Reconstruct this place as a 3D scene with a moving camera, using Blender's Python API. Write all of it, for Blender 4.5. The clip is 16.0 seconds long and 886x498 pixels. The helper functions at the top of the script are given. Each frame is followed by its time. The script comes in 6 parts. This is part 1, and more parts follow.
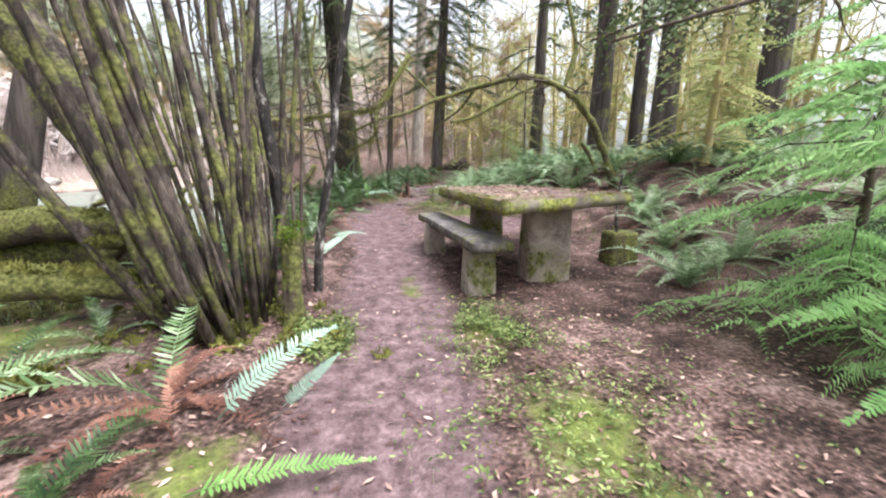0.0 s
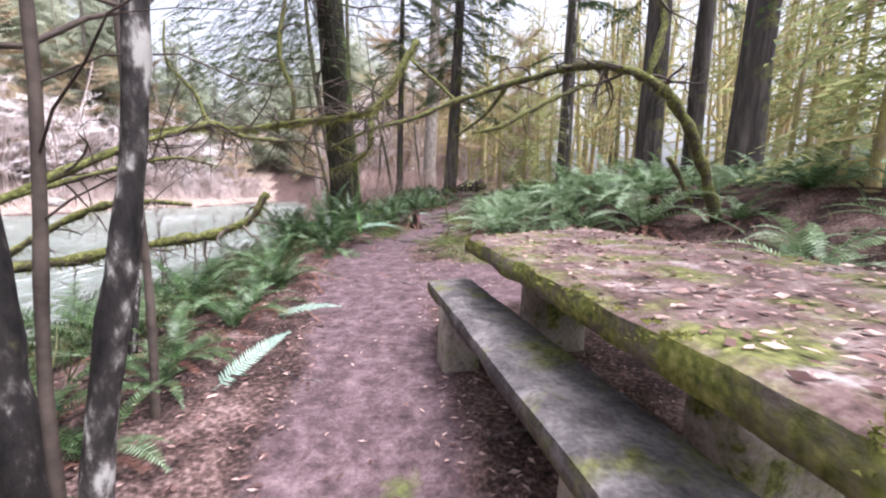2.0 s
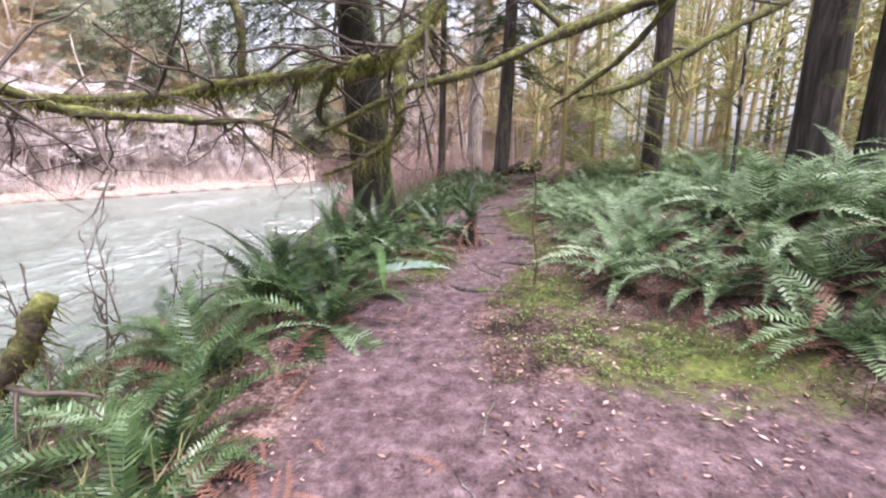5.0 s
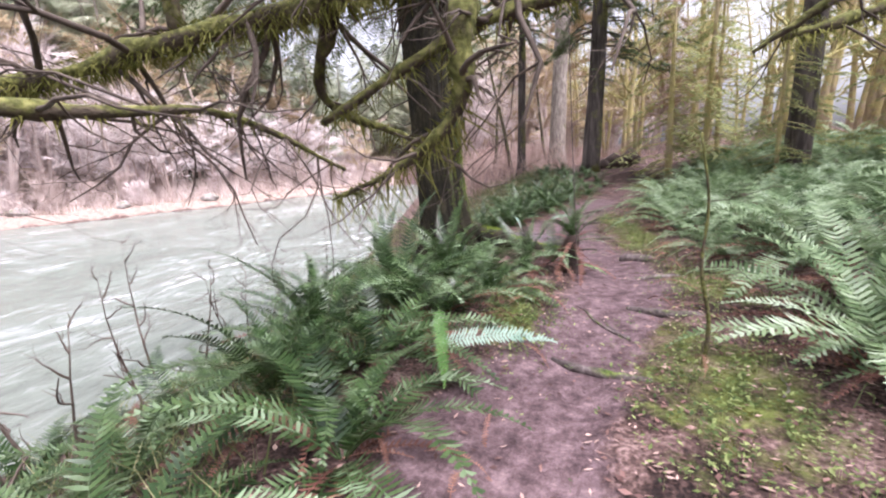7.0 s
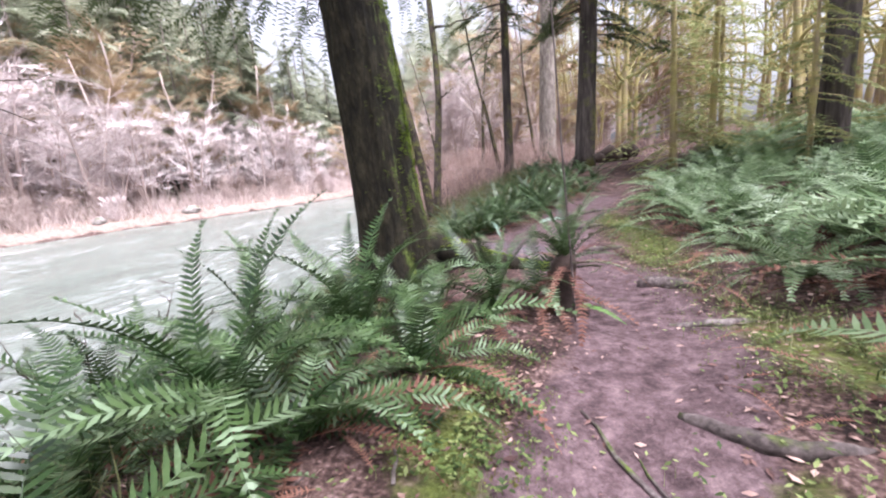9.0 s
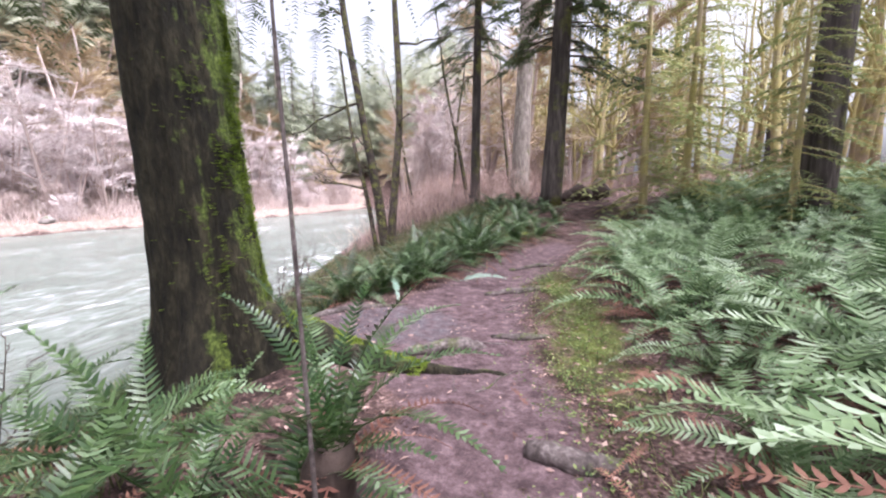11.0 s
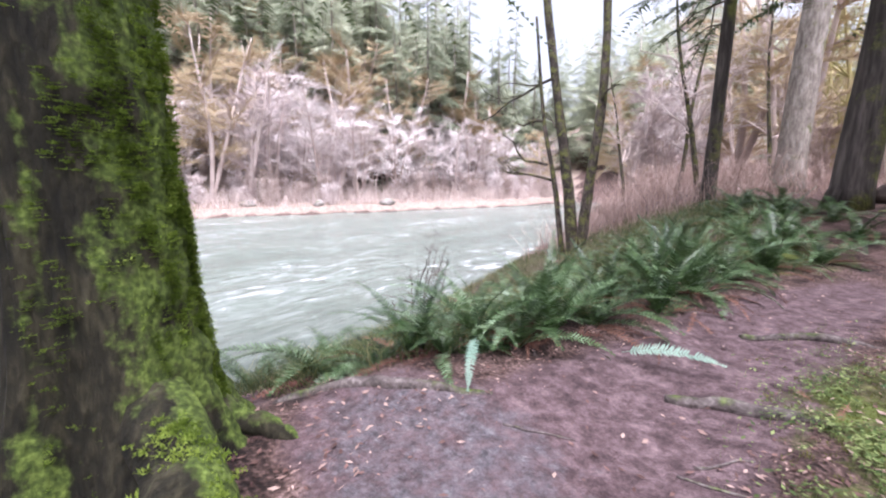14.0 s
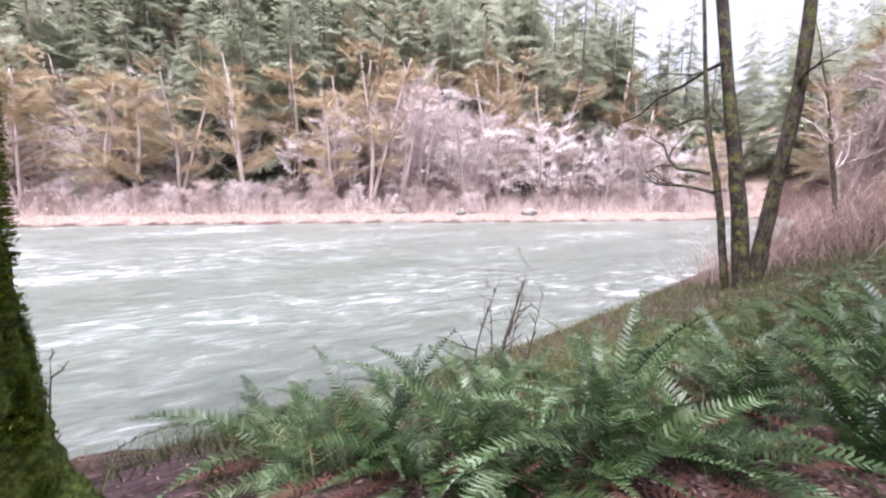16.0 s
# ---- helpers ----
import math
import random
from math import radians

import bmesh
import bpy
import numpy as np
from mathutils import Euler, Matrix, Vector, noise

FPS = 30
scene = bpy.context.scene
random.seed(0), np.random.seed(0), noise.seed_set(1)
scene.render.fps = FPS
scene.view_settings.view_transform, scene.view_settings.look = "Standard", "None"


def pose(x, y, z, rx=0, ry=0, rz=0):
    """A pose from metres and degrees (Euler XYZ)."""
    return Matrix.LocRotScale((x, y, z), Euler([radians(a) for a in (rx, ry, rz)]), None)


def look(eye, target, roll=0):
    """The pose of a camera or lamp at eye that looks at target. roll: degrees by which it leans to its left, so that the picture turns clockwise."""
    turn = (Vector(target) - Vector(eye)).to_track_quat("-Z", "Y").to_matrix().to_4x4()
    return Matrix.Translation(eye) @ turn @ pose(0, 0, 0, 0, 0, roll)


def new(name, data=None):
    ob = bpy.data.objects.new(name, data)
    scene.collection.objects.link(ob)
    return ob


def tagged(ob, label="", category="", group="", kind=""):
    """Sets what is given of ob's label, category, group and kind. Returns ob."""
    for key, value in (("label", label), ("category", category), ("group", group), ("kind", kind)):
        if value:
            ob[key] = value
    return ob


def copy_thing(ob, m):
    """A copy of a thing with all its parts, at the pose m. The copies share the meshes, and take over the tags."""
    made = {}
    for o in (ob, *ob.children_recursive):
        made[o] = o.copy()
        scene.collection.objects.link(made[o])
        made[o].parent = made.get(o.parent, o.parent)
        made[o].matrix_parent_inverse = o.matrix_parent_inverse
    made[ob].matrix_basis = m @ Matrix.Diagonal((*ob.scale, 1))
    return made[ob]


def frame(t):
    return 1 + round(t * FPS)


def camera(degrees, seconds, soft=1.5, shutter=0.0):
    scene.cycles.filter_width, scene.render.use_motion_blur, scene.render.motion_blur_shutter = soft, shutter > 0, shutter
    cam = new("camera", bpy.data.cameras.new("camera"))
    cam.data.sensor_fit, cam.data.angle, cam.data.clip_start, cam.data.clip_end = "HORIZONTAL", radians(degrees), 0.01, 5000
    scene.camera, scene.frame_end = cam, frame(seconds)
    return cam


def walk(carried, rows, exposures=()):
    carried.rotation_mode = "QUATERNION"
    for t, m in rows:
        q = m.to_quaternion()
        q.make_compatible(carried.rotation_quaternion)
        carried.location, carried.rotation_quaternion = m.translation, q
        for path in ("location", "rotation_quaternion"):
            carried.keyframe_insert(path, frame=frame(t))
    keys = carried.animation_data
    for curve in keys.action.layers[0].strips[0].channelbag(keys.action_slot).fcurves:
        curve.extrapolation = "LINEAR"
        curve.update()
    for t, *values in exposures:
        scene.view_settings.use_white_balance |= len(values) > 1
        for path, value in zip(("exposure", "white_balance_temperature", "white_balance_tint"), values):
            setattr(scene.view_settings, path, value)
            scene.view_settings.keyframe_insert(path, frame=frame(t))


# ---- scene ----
cam = camera(94.1, 16.0, soft=2.2)
# seconds, place, yaw, pitch, roll
PATH = [
    (0.0, 0.003, 0.001, 1.044, -1.93, -11.19, 0.69),
    (0.5, 0.055, 0.515, 1.017, -2.40, -12.11, 0.28),
    (1.0, -0.023, 1.108, 1.024, -1.36, -10.30, -0.15),
    (1.5, -0.012, 1.764, 1.041, -2.33, -8.85, 0.90),
    (2.0, -0.042, 2.309, 1.128, -0.23, -8.61, 0.60),
    (2.5, -0.069, 2.853, 1.193, -0.67, -9.05, 1.08),
    (3.0, -0.108, 3.401, 1.224, 4.87, -9.26, 0.99),
    (3.5, -0.266, 3.902, 1.289, 6.44, -10.03, 1.53),
    (3.7, -0.279, 4.107, 1.267, 5.83, -10.35, 1.43),
    (5.8, -0.616, 5.682, 1.492, 6.73, -13.04, -1.84),
    (6.0, -0.644, 5.821, 1.484, 8.02, -13.30, -1.87),
    (6.5, -0.651, 6.263, 1.483, 13.71, -12.30, -2.53),
    (7.0, -0.692, 6.581, 1.451, 16.38, -11.65, -3.21),
    (7.5, -0.693, 6.935, 1.385, 19.23, -11.94, -4.62),
    (8.0, -0.680, 7.353, 1.308, 19.48, -12.08, -5.71),
    (8.5, -0.660, 7.809, 1.229, 17.98, -11.98, -6.69),
    (9.0, -0.624, 8.324, 1.276, 15.87, -11.25, -5.29),
    (9.2, -0.634, 8.467, 1.282, 14.58, -9.98, -4.05),
    (11.3, 0.091, 10.265, 1.413, 13.70, -8.15, -0.40),
    (11.5, 0.105, 10.428, 1.407, 17.80, -8.14, -0.32),
    (12.0, 0.122, 10.836, 1.438, 28.23, -7.40, -1.01),
    (12.5, 0.150, 11.187, 1.431, 38.23, -7.47, -0.61),
    (13.0, 0.154, 11.486, 1.401, 37.00, -10.15, 0.21),
    (13.5, 0.013, 11.853, 1.411, 34.63, -11.43, -0.15),
    (14.0, -0.050, 12.305, 1.377, 42.32, -9.08, -0.40),
    (14.5, -0.181, 12.681, 1.397, 48.10, -8.14, 0.04),
    (15.0, -0.370, 13.019, 1.413, 54.41, -8.13, 0.47),
    (15.5, -0.438, 13.422, 1.396, 61.09, -7.89, 0.19),
    (16.0, -0.382, 13.716, 1.456, 62.59, -7.84, 0.08),
]
walk(cam, [(t, pose(x, y, z, 0, 0, yaw) @ pose(0, 0, 0, 90 + pitch, 0, 0) @ pose(0, 0, 0, 0, 0, roll)) for t, x, y, z, yaw, pitch, roll in PATH],
     exposures=[(0.0, 1.55, 6100, 10), (1.0, 1.58, 5850, 20), (2.5, 1.36, 5850, 20), (6.0, 1.46, 6050, 24), (9.0, 1.48, 5900, 22), (11.5, 1.4, 5900, 22), (12.5, 1.33, 5800, 20), (14.5, 1.4, 5750, 20), (16.0, 1.3, 5900, 25)])

# ---- sky and light: bright overcast, late winter ----
world = bpy.data.worlds.new("overcast_sky")
scene.world = world
world.use_nodes = True
wn = world.node_tree
sky = wn.nodes.new("ShaderNodeTexSky")
sky.sky_type = "NISHITA"
sky.sun_disc = False
sky.sun_elevation, sky.sun_rotation = radians(68), radians(118)
sky.air_density, sky.dust_density, sky.ozone_density = 1.0, 6.0, 0.3
pale = wn.nodes.new("ShaderNodeHueSaturation")
pale.inputs["Saturation"].default_value = 0.17
wn.links.new(sky.outputs[0], pale.inputs["Color"])
wn.links.new(pale.outputs[0], wn.nodes["Background"].inputs[0])
wn.nodes["Background"].inputs[1].default_value = 0.15
sun_data = bpy.data.lights.new("sun", "SUN")
sun_data.energy, sun_data.angle, sun_data.color = 1.9, radians(45), (1.0, 0.95, 0.88)
sun = new("sun", sun_data)
sun.matrix_world = look((14, -7.5, 40), (0, 0, 0))

# ---- materials ----
def material(name, stops, scale=4.0, detail=6.0, rough=0.8, bump=0.3, bump_scale=40.0, stretch=(1, 1, 1), fine=0.25, random_shift=0.0, translucent=0.0, island=0.0, spec=0.3, bump_distance=0.02):
    """A surface with two scales of noise: stops is a list of (position, colour)."""
    mat = bpy.data.materials.new(name)
    mat.use_nodes = True
    nt = mat.node_tree
    bsdf = nt.nodes["Principled BSDF"]
    link = nt.links.new
    co = nt.nodes.new("ShaderNodeTexCoord")
    mp = nt.nodes.new("ShaderNodeMapping")
    mp.inputs["Scale"].default_value = stretch
    link(co.outputs["Object"], mp.inputs[0])
    big = nt.nodes.new("ShaderNodeTexNoise")
    big.inputs["Scale"].default_value, big.inputs["Detail"].default_value, big.inputs["Roughness"].default_value = scale, detail, 0.62
    link(mp.outputs[0], big.inputs["Vector"])
    small = nt.nodes.new("ShaderNodeTexNoise")
    small.inputs["Scale"].default_value, small.inputs["Detail"].default_value = bump_scale, 5.0
    link(mp.outputs[0], small.inputs["Vector"])
    mix = nt.nodes.new("ShaderNodeMath")
    mix.operation = "MULTIPLY_ADD"
    link(small.outputs[0], mix.inputs[0])
    mix.inputs[1].default_value = fine
    link(big.outputs[0], mix.inputs[2])
    last = mix.outputs[0]
    shift = -fine / 2
    add = nt.nodes.new("ShaderNodeMath")
    add.operation = "ADD"
    link(last, add.inputs[0])
    add.inputs[1].default_value = shift
    last = add.outputs[0]
    for amount, node, out in ((random_shift, "ShaderNodeObjectInfo", "Random"), (island, "ShaderNodeNewGeometry", "Random Per Island")):
        if amount:
            src = nt.nodes.new(node)
            m2 = nt.nodes.new("ShaderNodeMath")
            m2.operation = "MULTIPLY_ADD"
            link(src.outputs[out], m2.inputs[0])
            m2.inputs[1].default_value = amount
            link(last, m2.inputs[2])
            m3 = nt.nodes.new("ShaderNodeMath")
            m3.operation = "SUBTRACT"
            link(m2.outputs[0], m3.inputs[0])
            m3.inputs[1].default_value = amount / 2
            last = m3.outputs[0]
    ramp = nt.nodes.new("ShaderNodeValToRGB")
    while len(ramp.color_ramp.elements) < len(stops):
        ramp.color_ramp.elements.new(0.5)
    for el, (p, c) in zip(ramp.color_ramp.elements, stops):
        el.position, el.color = p, (*c, 1)
    link(last, ramp.inputs[0])
    link(ramp.outputs[0], bsdf.inputs["Base Color"])
    bsdf.inputs["Roughness"].default_value = rough
    bsdf.inputs["Specular IOR Level"].default_value = spec
    if bump:
        bp = nt.nodes.new("ShaderNodeBump")
        bp.inputs["Strength"].default_value, bp.inputs["Distance"].default_value = bump, bump_distance
        link(mix.outputs[0], bp.inputs["Height"])
        link(bp.outputs[0], bsdf.inputs["Normal"])
    if translucent:
        tr = nt.nodes.new("ShaderNodeBsdfTranslucent")
        link(ramp.outputs[0], tr.inputs[0])
        ms = nt.nodes.new("ShaderNodeMixShader")
        ms.inputs[0].default_value = translucent
        link(bsdf.outputs[0], ms.inputs[1])
        link(tr.outputs[0], ms.inputs[2])
        link(ms.outputs[0], nt.nodes["Material Output"].inputs[0])
    return mat


def mossy(name, base_stops, moss_stops, amount=0.5, side=(0.0, 0.0, 1.0), scale=3.0, stretch=(1, 1, 1), base_scale=6.0, rough=0.85, bump=0.6, bump_scale=30.0, bump_distance=0.02):
    """Bark, wood or concrete with patches of moss, thicker on the side that it favours."""
    mat = material(name, base_stops, base_scale, 6.0, rough, bump, bump_scale, stretch, 0.4, 0.1, bump_distance=bump_distance)
    nt = mat.node_tree
    link = nt.links.new
    bsdf = nt.nodes["Principled BSDF"]
    base_out = bsdf.inputs["Base Color"].links[0].from_socket
    co = nt.nodes.new("ShaderNodeTexCoord")
    patch = nt.nodes.new("ShaderNodeTexNoise")
    patch.inputs["Scale"].default_value, patch.inputs["Detail"].default_value, patch.inputs["Roughness"].default_value = scale, 7.0, 0.65
    link(co.outputs["Object"], patch.inputs["Vector"])
    geo = nt.nodes.new("ShaderNodeNewGeometry")
    dot = nt.nodes.new("ShaderNodeVectorMath")
    dot.operation = "DOT_PRODUCT"
    link(geo.outputs["Normal"], dot.inputs[0])
    dot.inputs[1].default_value = side
    m = nt.nodes.new("ShaderNodeMath")
    m.operation = "MULTIPLY_ADD"
    link(dot.outputs["Value"], m.inputs[0])
    m.inputs[1].default_value = 0.16
    link(patch.outputs[0], m.inputs[2])
    mask = nt.nodes.new("ShaderNodeMapRange")
    mask.inputs["From Min"].default_value, mask.inputs["From Max"].default_value = 0.78 - amount * 0.6, 0.9 - amount * 0.6
    link(m.outputs[0], mask.inputs["Value"])
    mr = nt.nodes.new("ShaderNodeValToRGB")
    while len(mr.color_ramp.elements) < len(moss_stops):
        mr.color_ramp.elements.new(0.5)
    for el, (p, c) in zip(mr.color_ramp.elements, moss_stops):
        el.position, el.color = p, (*c, 1)
    tone = nt.nodes.new("ShaderNodeTexNoise")
    tone.inputs["Scale"].default_value, tone.inputs["Detail"].default_value = 38.0, 6.0
    link(co.outputs["Object"], tone.inputs["Vector"])
    link(tone.outputs[0], mr.inputs[0])
    mix = nt.nodes.new("ShaderNodeMix")
    mix.data_type = "RGBA"
    link(mask.outputs[0], mix.inputs["Factor"])
    link(base_out, mix.inputs["A"])
    link(mr.outputs[0], mix.inputs["B"])
    link(mix.outputs["Result"], bsdf.inputs["Base Color"])
    return mat


MOSS_STOPS = [(0.3, (0.04, 0.042, 0.012)), (0.5, (0.105, 0.11, 0.03)), (0.72, (0.22, 0.215, 0.075))]
GREEN_MOSS = [(0.3, (0.022, 0.034, 0.007)), (0.5, (0.070, 0.098, 0.018)), (0.76, (0.18, 0.23, 0.05))]
# Slope ferns: light and sky sheen are put into this paler green.
m_fern = material("fern_lit_green", [(0.15, (0.028, 0.062, 0.022)), (0.36, (0.098, 0.165, 0.064)), (0.60, (0.22, 0.31, 0.155)), (0.86, (0.43, 0.52, 0.37))], 2.0, 3, 0.38, 0.15, 60, random_shift=0.34, island=0.4, translucent=0.3, fine=0.2, spec=0.4)
# The same fern for the bank, its green darkened to stand in for shade.
m_fern_shaded = material("fern_shaded_green", [(0.15, (0.010, 0.028, 0.008)), (0.42, (0.032, 0.068, 0.018)), (0.66, (0.080, 0.132, 0.045)), (0.9, (0.24, 0.33, 0.20))], 2.0, 3, 0.30, 0.15, 60, random_shift=0.34, island=0.4, translucent=0.25, fine=0.2, spec=0.45)
m_fern_pale = material("fern_pale_underside", [(0.3, (0.17, 0.29, 0.22)), (0.7, (0.36, 0.48, 0.385))], 3.0, 3, 0.5, 0.1, 60, translucent=0.25)
m_fern_light = material("fern_fresh_green", [(0.25, (0.08, 0.20, 0.04)), (0.75, (0.25, 0.42, 0.13))], 3.0, 3, 0.45, 0.1, 60, random_shift=0.3, translucent=0.3)
m_fern_dead = material("fern_dead_brown", [(0.25, (0.045, 0.018, 0.013)), (0.5, (0.125, 0.052, 0.037)), (0.8, (0.27, 0.14, 0.10))], 3.0, 3, 0.8, 0.2, 50, random_shift=0.4)
m_hemlock = material("hemlock_needles", [(0.2, (0.17, 0.32, 0.11)), (0.5, (0.34, 0.53, 0.22)), (0.85, (0.52, 0.70, 0.36))], 3.0, 3, 0.5, 0.0, 60, random_shift=0.3, translucent=0.6, island=0.3)
m_hemlock_dim = material("hemlock_needles_olive", [(0.2, (0.16, 0.19, 0.075)), (0.55, (0.31, 0.34, 0.14)), (0.85, (0.47, 0.48, 0.23))], 0.6, 4, 0.6, 0.0, 8, random_shift=0.3, translucent=0.5, island=0.35)
m_needles = material("fir_needles", [(0.2, (0.05, 0.08, 0.035)), (0.55, (0.10, 0.14, 0.06)), (0.85, (0.18, 0.22, 0.09))], 0.5, 4, 0.6, 0.2, 8, random_shift=0.5, translucent=0.15, island=0.25)
# Fir needles washed out: the haze of distance is put into their colour.
m_needles_hazed = material("hazed_conifer_needles", [(0.2, (0.20, 0.225, 0.155)), (0.5, (0.41, 0.44, 0.325)), (0.8, (0.60, 0.61, 0.48))], 0.25, 5, 0.7, 0.0, 3, random_shift=0.45, translucent=0.55, island=0.35)
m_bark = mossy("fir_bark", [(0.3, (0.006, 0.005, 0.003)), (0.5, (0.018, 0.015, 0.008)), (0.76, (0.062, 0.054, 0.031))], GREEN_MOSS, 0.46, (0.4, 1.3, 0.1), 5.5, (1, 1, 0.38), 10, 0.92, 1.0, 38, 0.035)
m_bark_far = mossy("conifer_bark", [(0.3, (0.02, 0.016, 0.014)), (0.5, (0.054, 0.044, 0.039)), (0.74, (0.125, 0.104, 0.094))], MOSS_STOPS, 0.34, (0.5, -0.3, 0.1), 1.6, (1, 1, 0.12), 7, 0.9, 0.9, 22, 0.05)
m_bark_grey = mossy("grey_bark", [(0.3, (0.13, 0.11, 0.095)), (0.5, (0.26, 0.22, 0.19)), (0.7, (0.42, 0.37, 0.33))], MOSS_STOPS, 0.38, (0.2, 0.2, 0.1), 2.6, (1, 1, 0.3), 9, 0.85, 0.5, 30)
m_bark_dark = mossy("dark_lichen_bark", [(0.3, (0.006, 0.005, 0.005)), (0.5, (0.028, 0.023, 0.021)), (0.57, (0.085, 0.074, 0.068)), (0.66, (0.40, 0.38, 0.35))], MOSS_STOPS, 0.22, (0.2, -0.2, 0.1), 5, (1, 1, 0.5), 12, 0.8, 0.5, 40)
m_hazel = mossy("mossy_stem_bark", [(0.3, (0.015, 0.011, 0.009)), (0.5, (0.045, 0.034, 0.028)), (0.72, (0.15, 0.12, 0.10))], MOSS_STOPS, 0.38, (0.3, -0.4, 0.2), 5, (1, 1, 0.35), 10, 0.85, 0.6, 40)
m_limb = mossy("mossy_limb_bark", [(0.3, (0.03, 0.022, 0.016)), (0.6, (0.09, 0.07, 0.05))], MOSS_STOPS, 0.62, (0, 0, 0.8), 7, (1, 1, 1), 12, 0.95, 0.8, 60)
m_yellow_bark = mossy("yellow_moss_bark", [(0.3, (0.20, 0.155, 0.09)), (0.6, (0.42, 0.34, 0.22))], [(0.3, (0.26, 0.215, 0.08)), (0.7, (0.52, 0.45, 0.20))], 0.6, (0, 0, 0.4), 1.5, (1, 1, 0.3), 6, 0.9, 0.5, 20)
m_moss = material("moss", [(0.3, (0.05, 0.075, 0.010)), (0.5, (0.14, 0.20, 0.028)), (0.76, (0.32, 0.40, 0.08))], 8, 6, 0.95, 0.9, 90, fine=0.5, random_shift=0.2, translucent=0.3, spec=0.1)
m_moss_yellow = material("yellow_green_moss", [(0.3, (0.045, 0.047, 0.012)), (0.5, (0.12, 0.122, 0.03)), (0.75, (0.27, 0.26, 0.08))], 8, 6, 0.95, 0.9, 90, fine=0.5, random_shift=0.2, translucent=0.2, spec=0.1)
m_twig = material("dark_twigs", [(0.3, (0.04, 0.03, 0.024)), (0.7, (0.13, 0.10, 0.08))], 6, 4, 0.8, 0.3, 40)
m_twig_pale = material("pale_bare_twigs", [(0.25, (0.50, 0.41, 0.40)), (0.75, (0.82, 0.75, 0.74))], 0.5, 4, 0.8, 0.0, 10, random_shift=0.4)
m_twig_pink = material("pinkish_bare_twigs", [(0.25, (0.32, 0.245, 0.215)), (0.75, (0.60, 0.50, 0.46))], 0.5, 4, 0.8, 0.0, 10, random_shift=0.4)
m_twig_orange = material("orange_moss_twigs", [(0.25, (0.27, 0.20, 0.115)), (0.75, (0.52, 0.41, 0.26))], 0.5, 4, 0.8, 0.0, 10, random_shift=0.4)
m_twig_olive = material("olive_moss_twigs", [(0.25, (0.24, 0.215, 0.08)), (0.75, (0.52, 0.46, 0.20))], 0.5, 4, 0.8, 0.0, 10, random_shift=0.4)
m_concrete = mossy("weathered_concrete", [(0.3, (0.15, 0.125, 0.105)), (0.5, (0.32, 0.27, 0.235)), (0.72, (0.52, 0.46, 0.41))], MOSS_STOPS, 0.43, (0.1, -0.3, -0.35), 4, (1, 1, 1), 8, 0.9, 0.5, 60)
m_tabletop = mossy("littered_concrete_top", [(0.3, (0.022, 0.014, 0.012)), (0.46, (0.085, 0.050, 0.045)), (0.6, (0.165, 0.112, 0.102)), (0.75, (0.29, 0.25, 0.235))], MOSS_STOPS, 0.48, (0, 0, 0.05), 3.4, (1, 1, 1), 7, 0.9, 0.6, 70)
m_edge_moss = mossy("mossy_slab_edge", [(0.3, (0.07, 0.06, 0.05)), (0.6, (0.20, 0.17, 0.14))], [(0.3, (0.07, 0.085, 0.02)), (0.5, (0.20, 0.215, 0.05)), (0.72, (0.36, 0.36, 0.12))], 0.56, (0, -0.1, 0.3), 5, (1, 1, 1), 7, 0.95, 0.8, 70)
m_bench = mossy("worn_grey_slab", [(0.3, (0.04, 0.036, 0.036)), (0.5, (0.11, 0.097, 0.096)), (0.74, (0.25, 0.225, 0.215))], MOSS_STOPS, 0.47, (0.1, -0.2, -0.1), 4, (1, 1, 1), 9, 0.85, 0.5, 60)
m_rotten = mossy("rotten_wood", [(0.3, (0.03, 0.017, 0.011)), (0.58, (0.10, 0.058, 0.036)), (0.78, (0.26, 0.16, 0.10))], GREEN_MOSS, 0.42, (0, 0, 0.4), 4, (1, 1, 0.25), 8, 0.95, 0.9, 30)
m_root = mossy("worn_root", [(0.3, (0.045, 0.035, 0.032)), (0.55, (0.125, 0.10, 0.094)), (0.78, (0.28, 0.24, 0.23))], GREEN_MOSS, 0.36, (0, 0.2, 0.3), 3, (1, 1, 1), 10, 0.85, 0.6, 40)
m_leaf_litter = material("fallen_leaves", [(0.2, (0.07, 0.035, 0.03)), (0.5, (0.19, 0.105, 0.09)), (0.85, (0.48, 0.34, 0.29))], 3, 3, 0.75, 0.1, 40, island=0.7)
m_clover = material("ground_cover_leaves", [(0.2, (0.04, 0.068, 0.017)), (0.5, (0.11, 0.155, 0.04)), (0.85, (0.27, 0.32, 0.12))], 3, 3, 0.6, 0.0, 40, island=0.7, translucent=0.25)
m_grass = material("bank_grass", [(0.2, (0.045, 0.065, 0.02)), (0.5, (0.11, 0.13, 0.05)), (0.85, (0.27, 0.26, 0.13))], 3, 3, 0.6, 0.0, 40, island=0.7, translucent=0.25)
m_brush = material("red_brush_stems", [(0.2, (0.26, 0.17, 0.14)), (0.5, (0.42, 0.295, 0.25)), (0.85, (0.60, 0.46, 0.41))], 1, 3, 0.8, 0.0, 40, island=0.7)
m_rock = mossy("river_rock", [(0.3, (0.16, 0.14, 0.13)), (0.7, (0.42, 0.38, 0.35))], GREEN_MOSS, 0.3, (0, 0, 0.4), 1.2, (1, 1, 1), 2, 0.85, 0.6, 12)
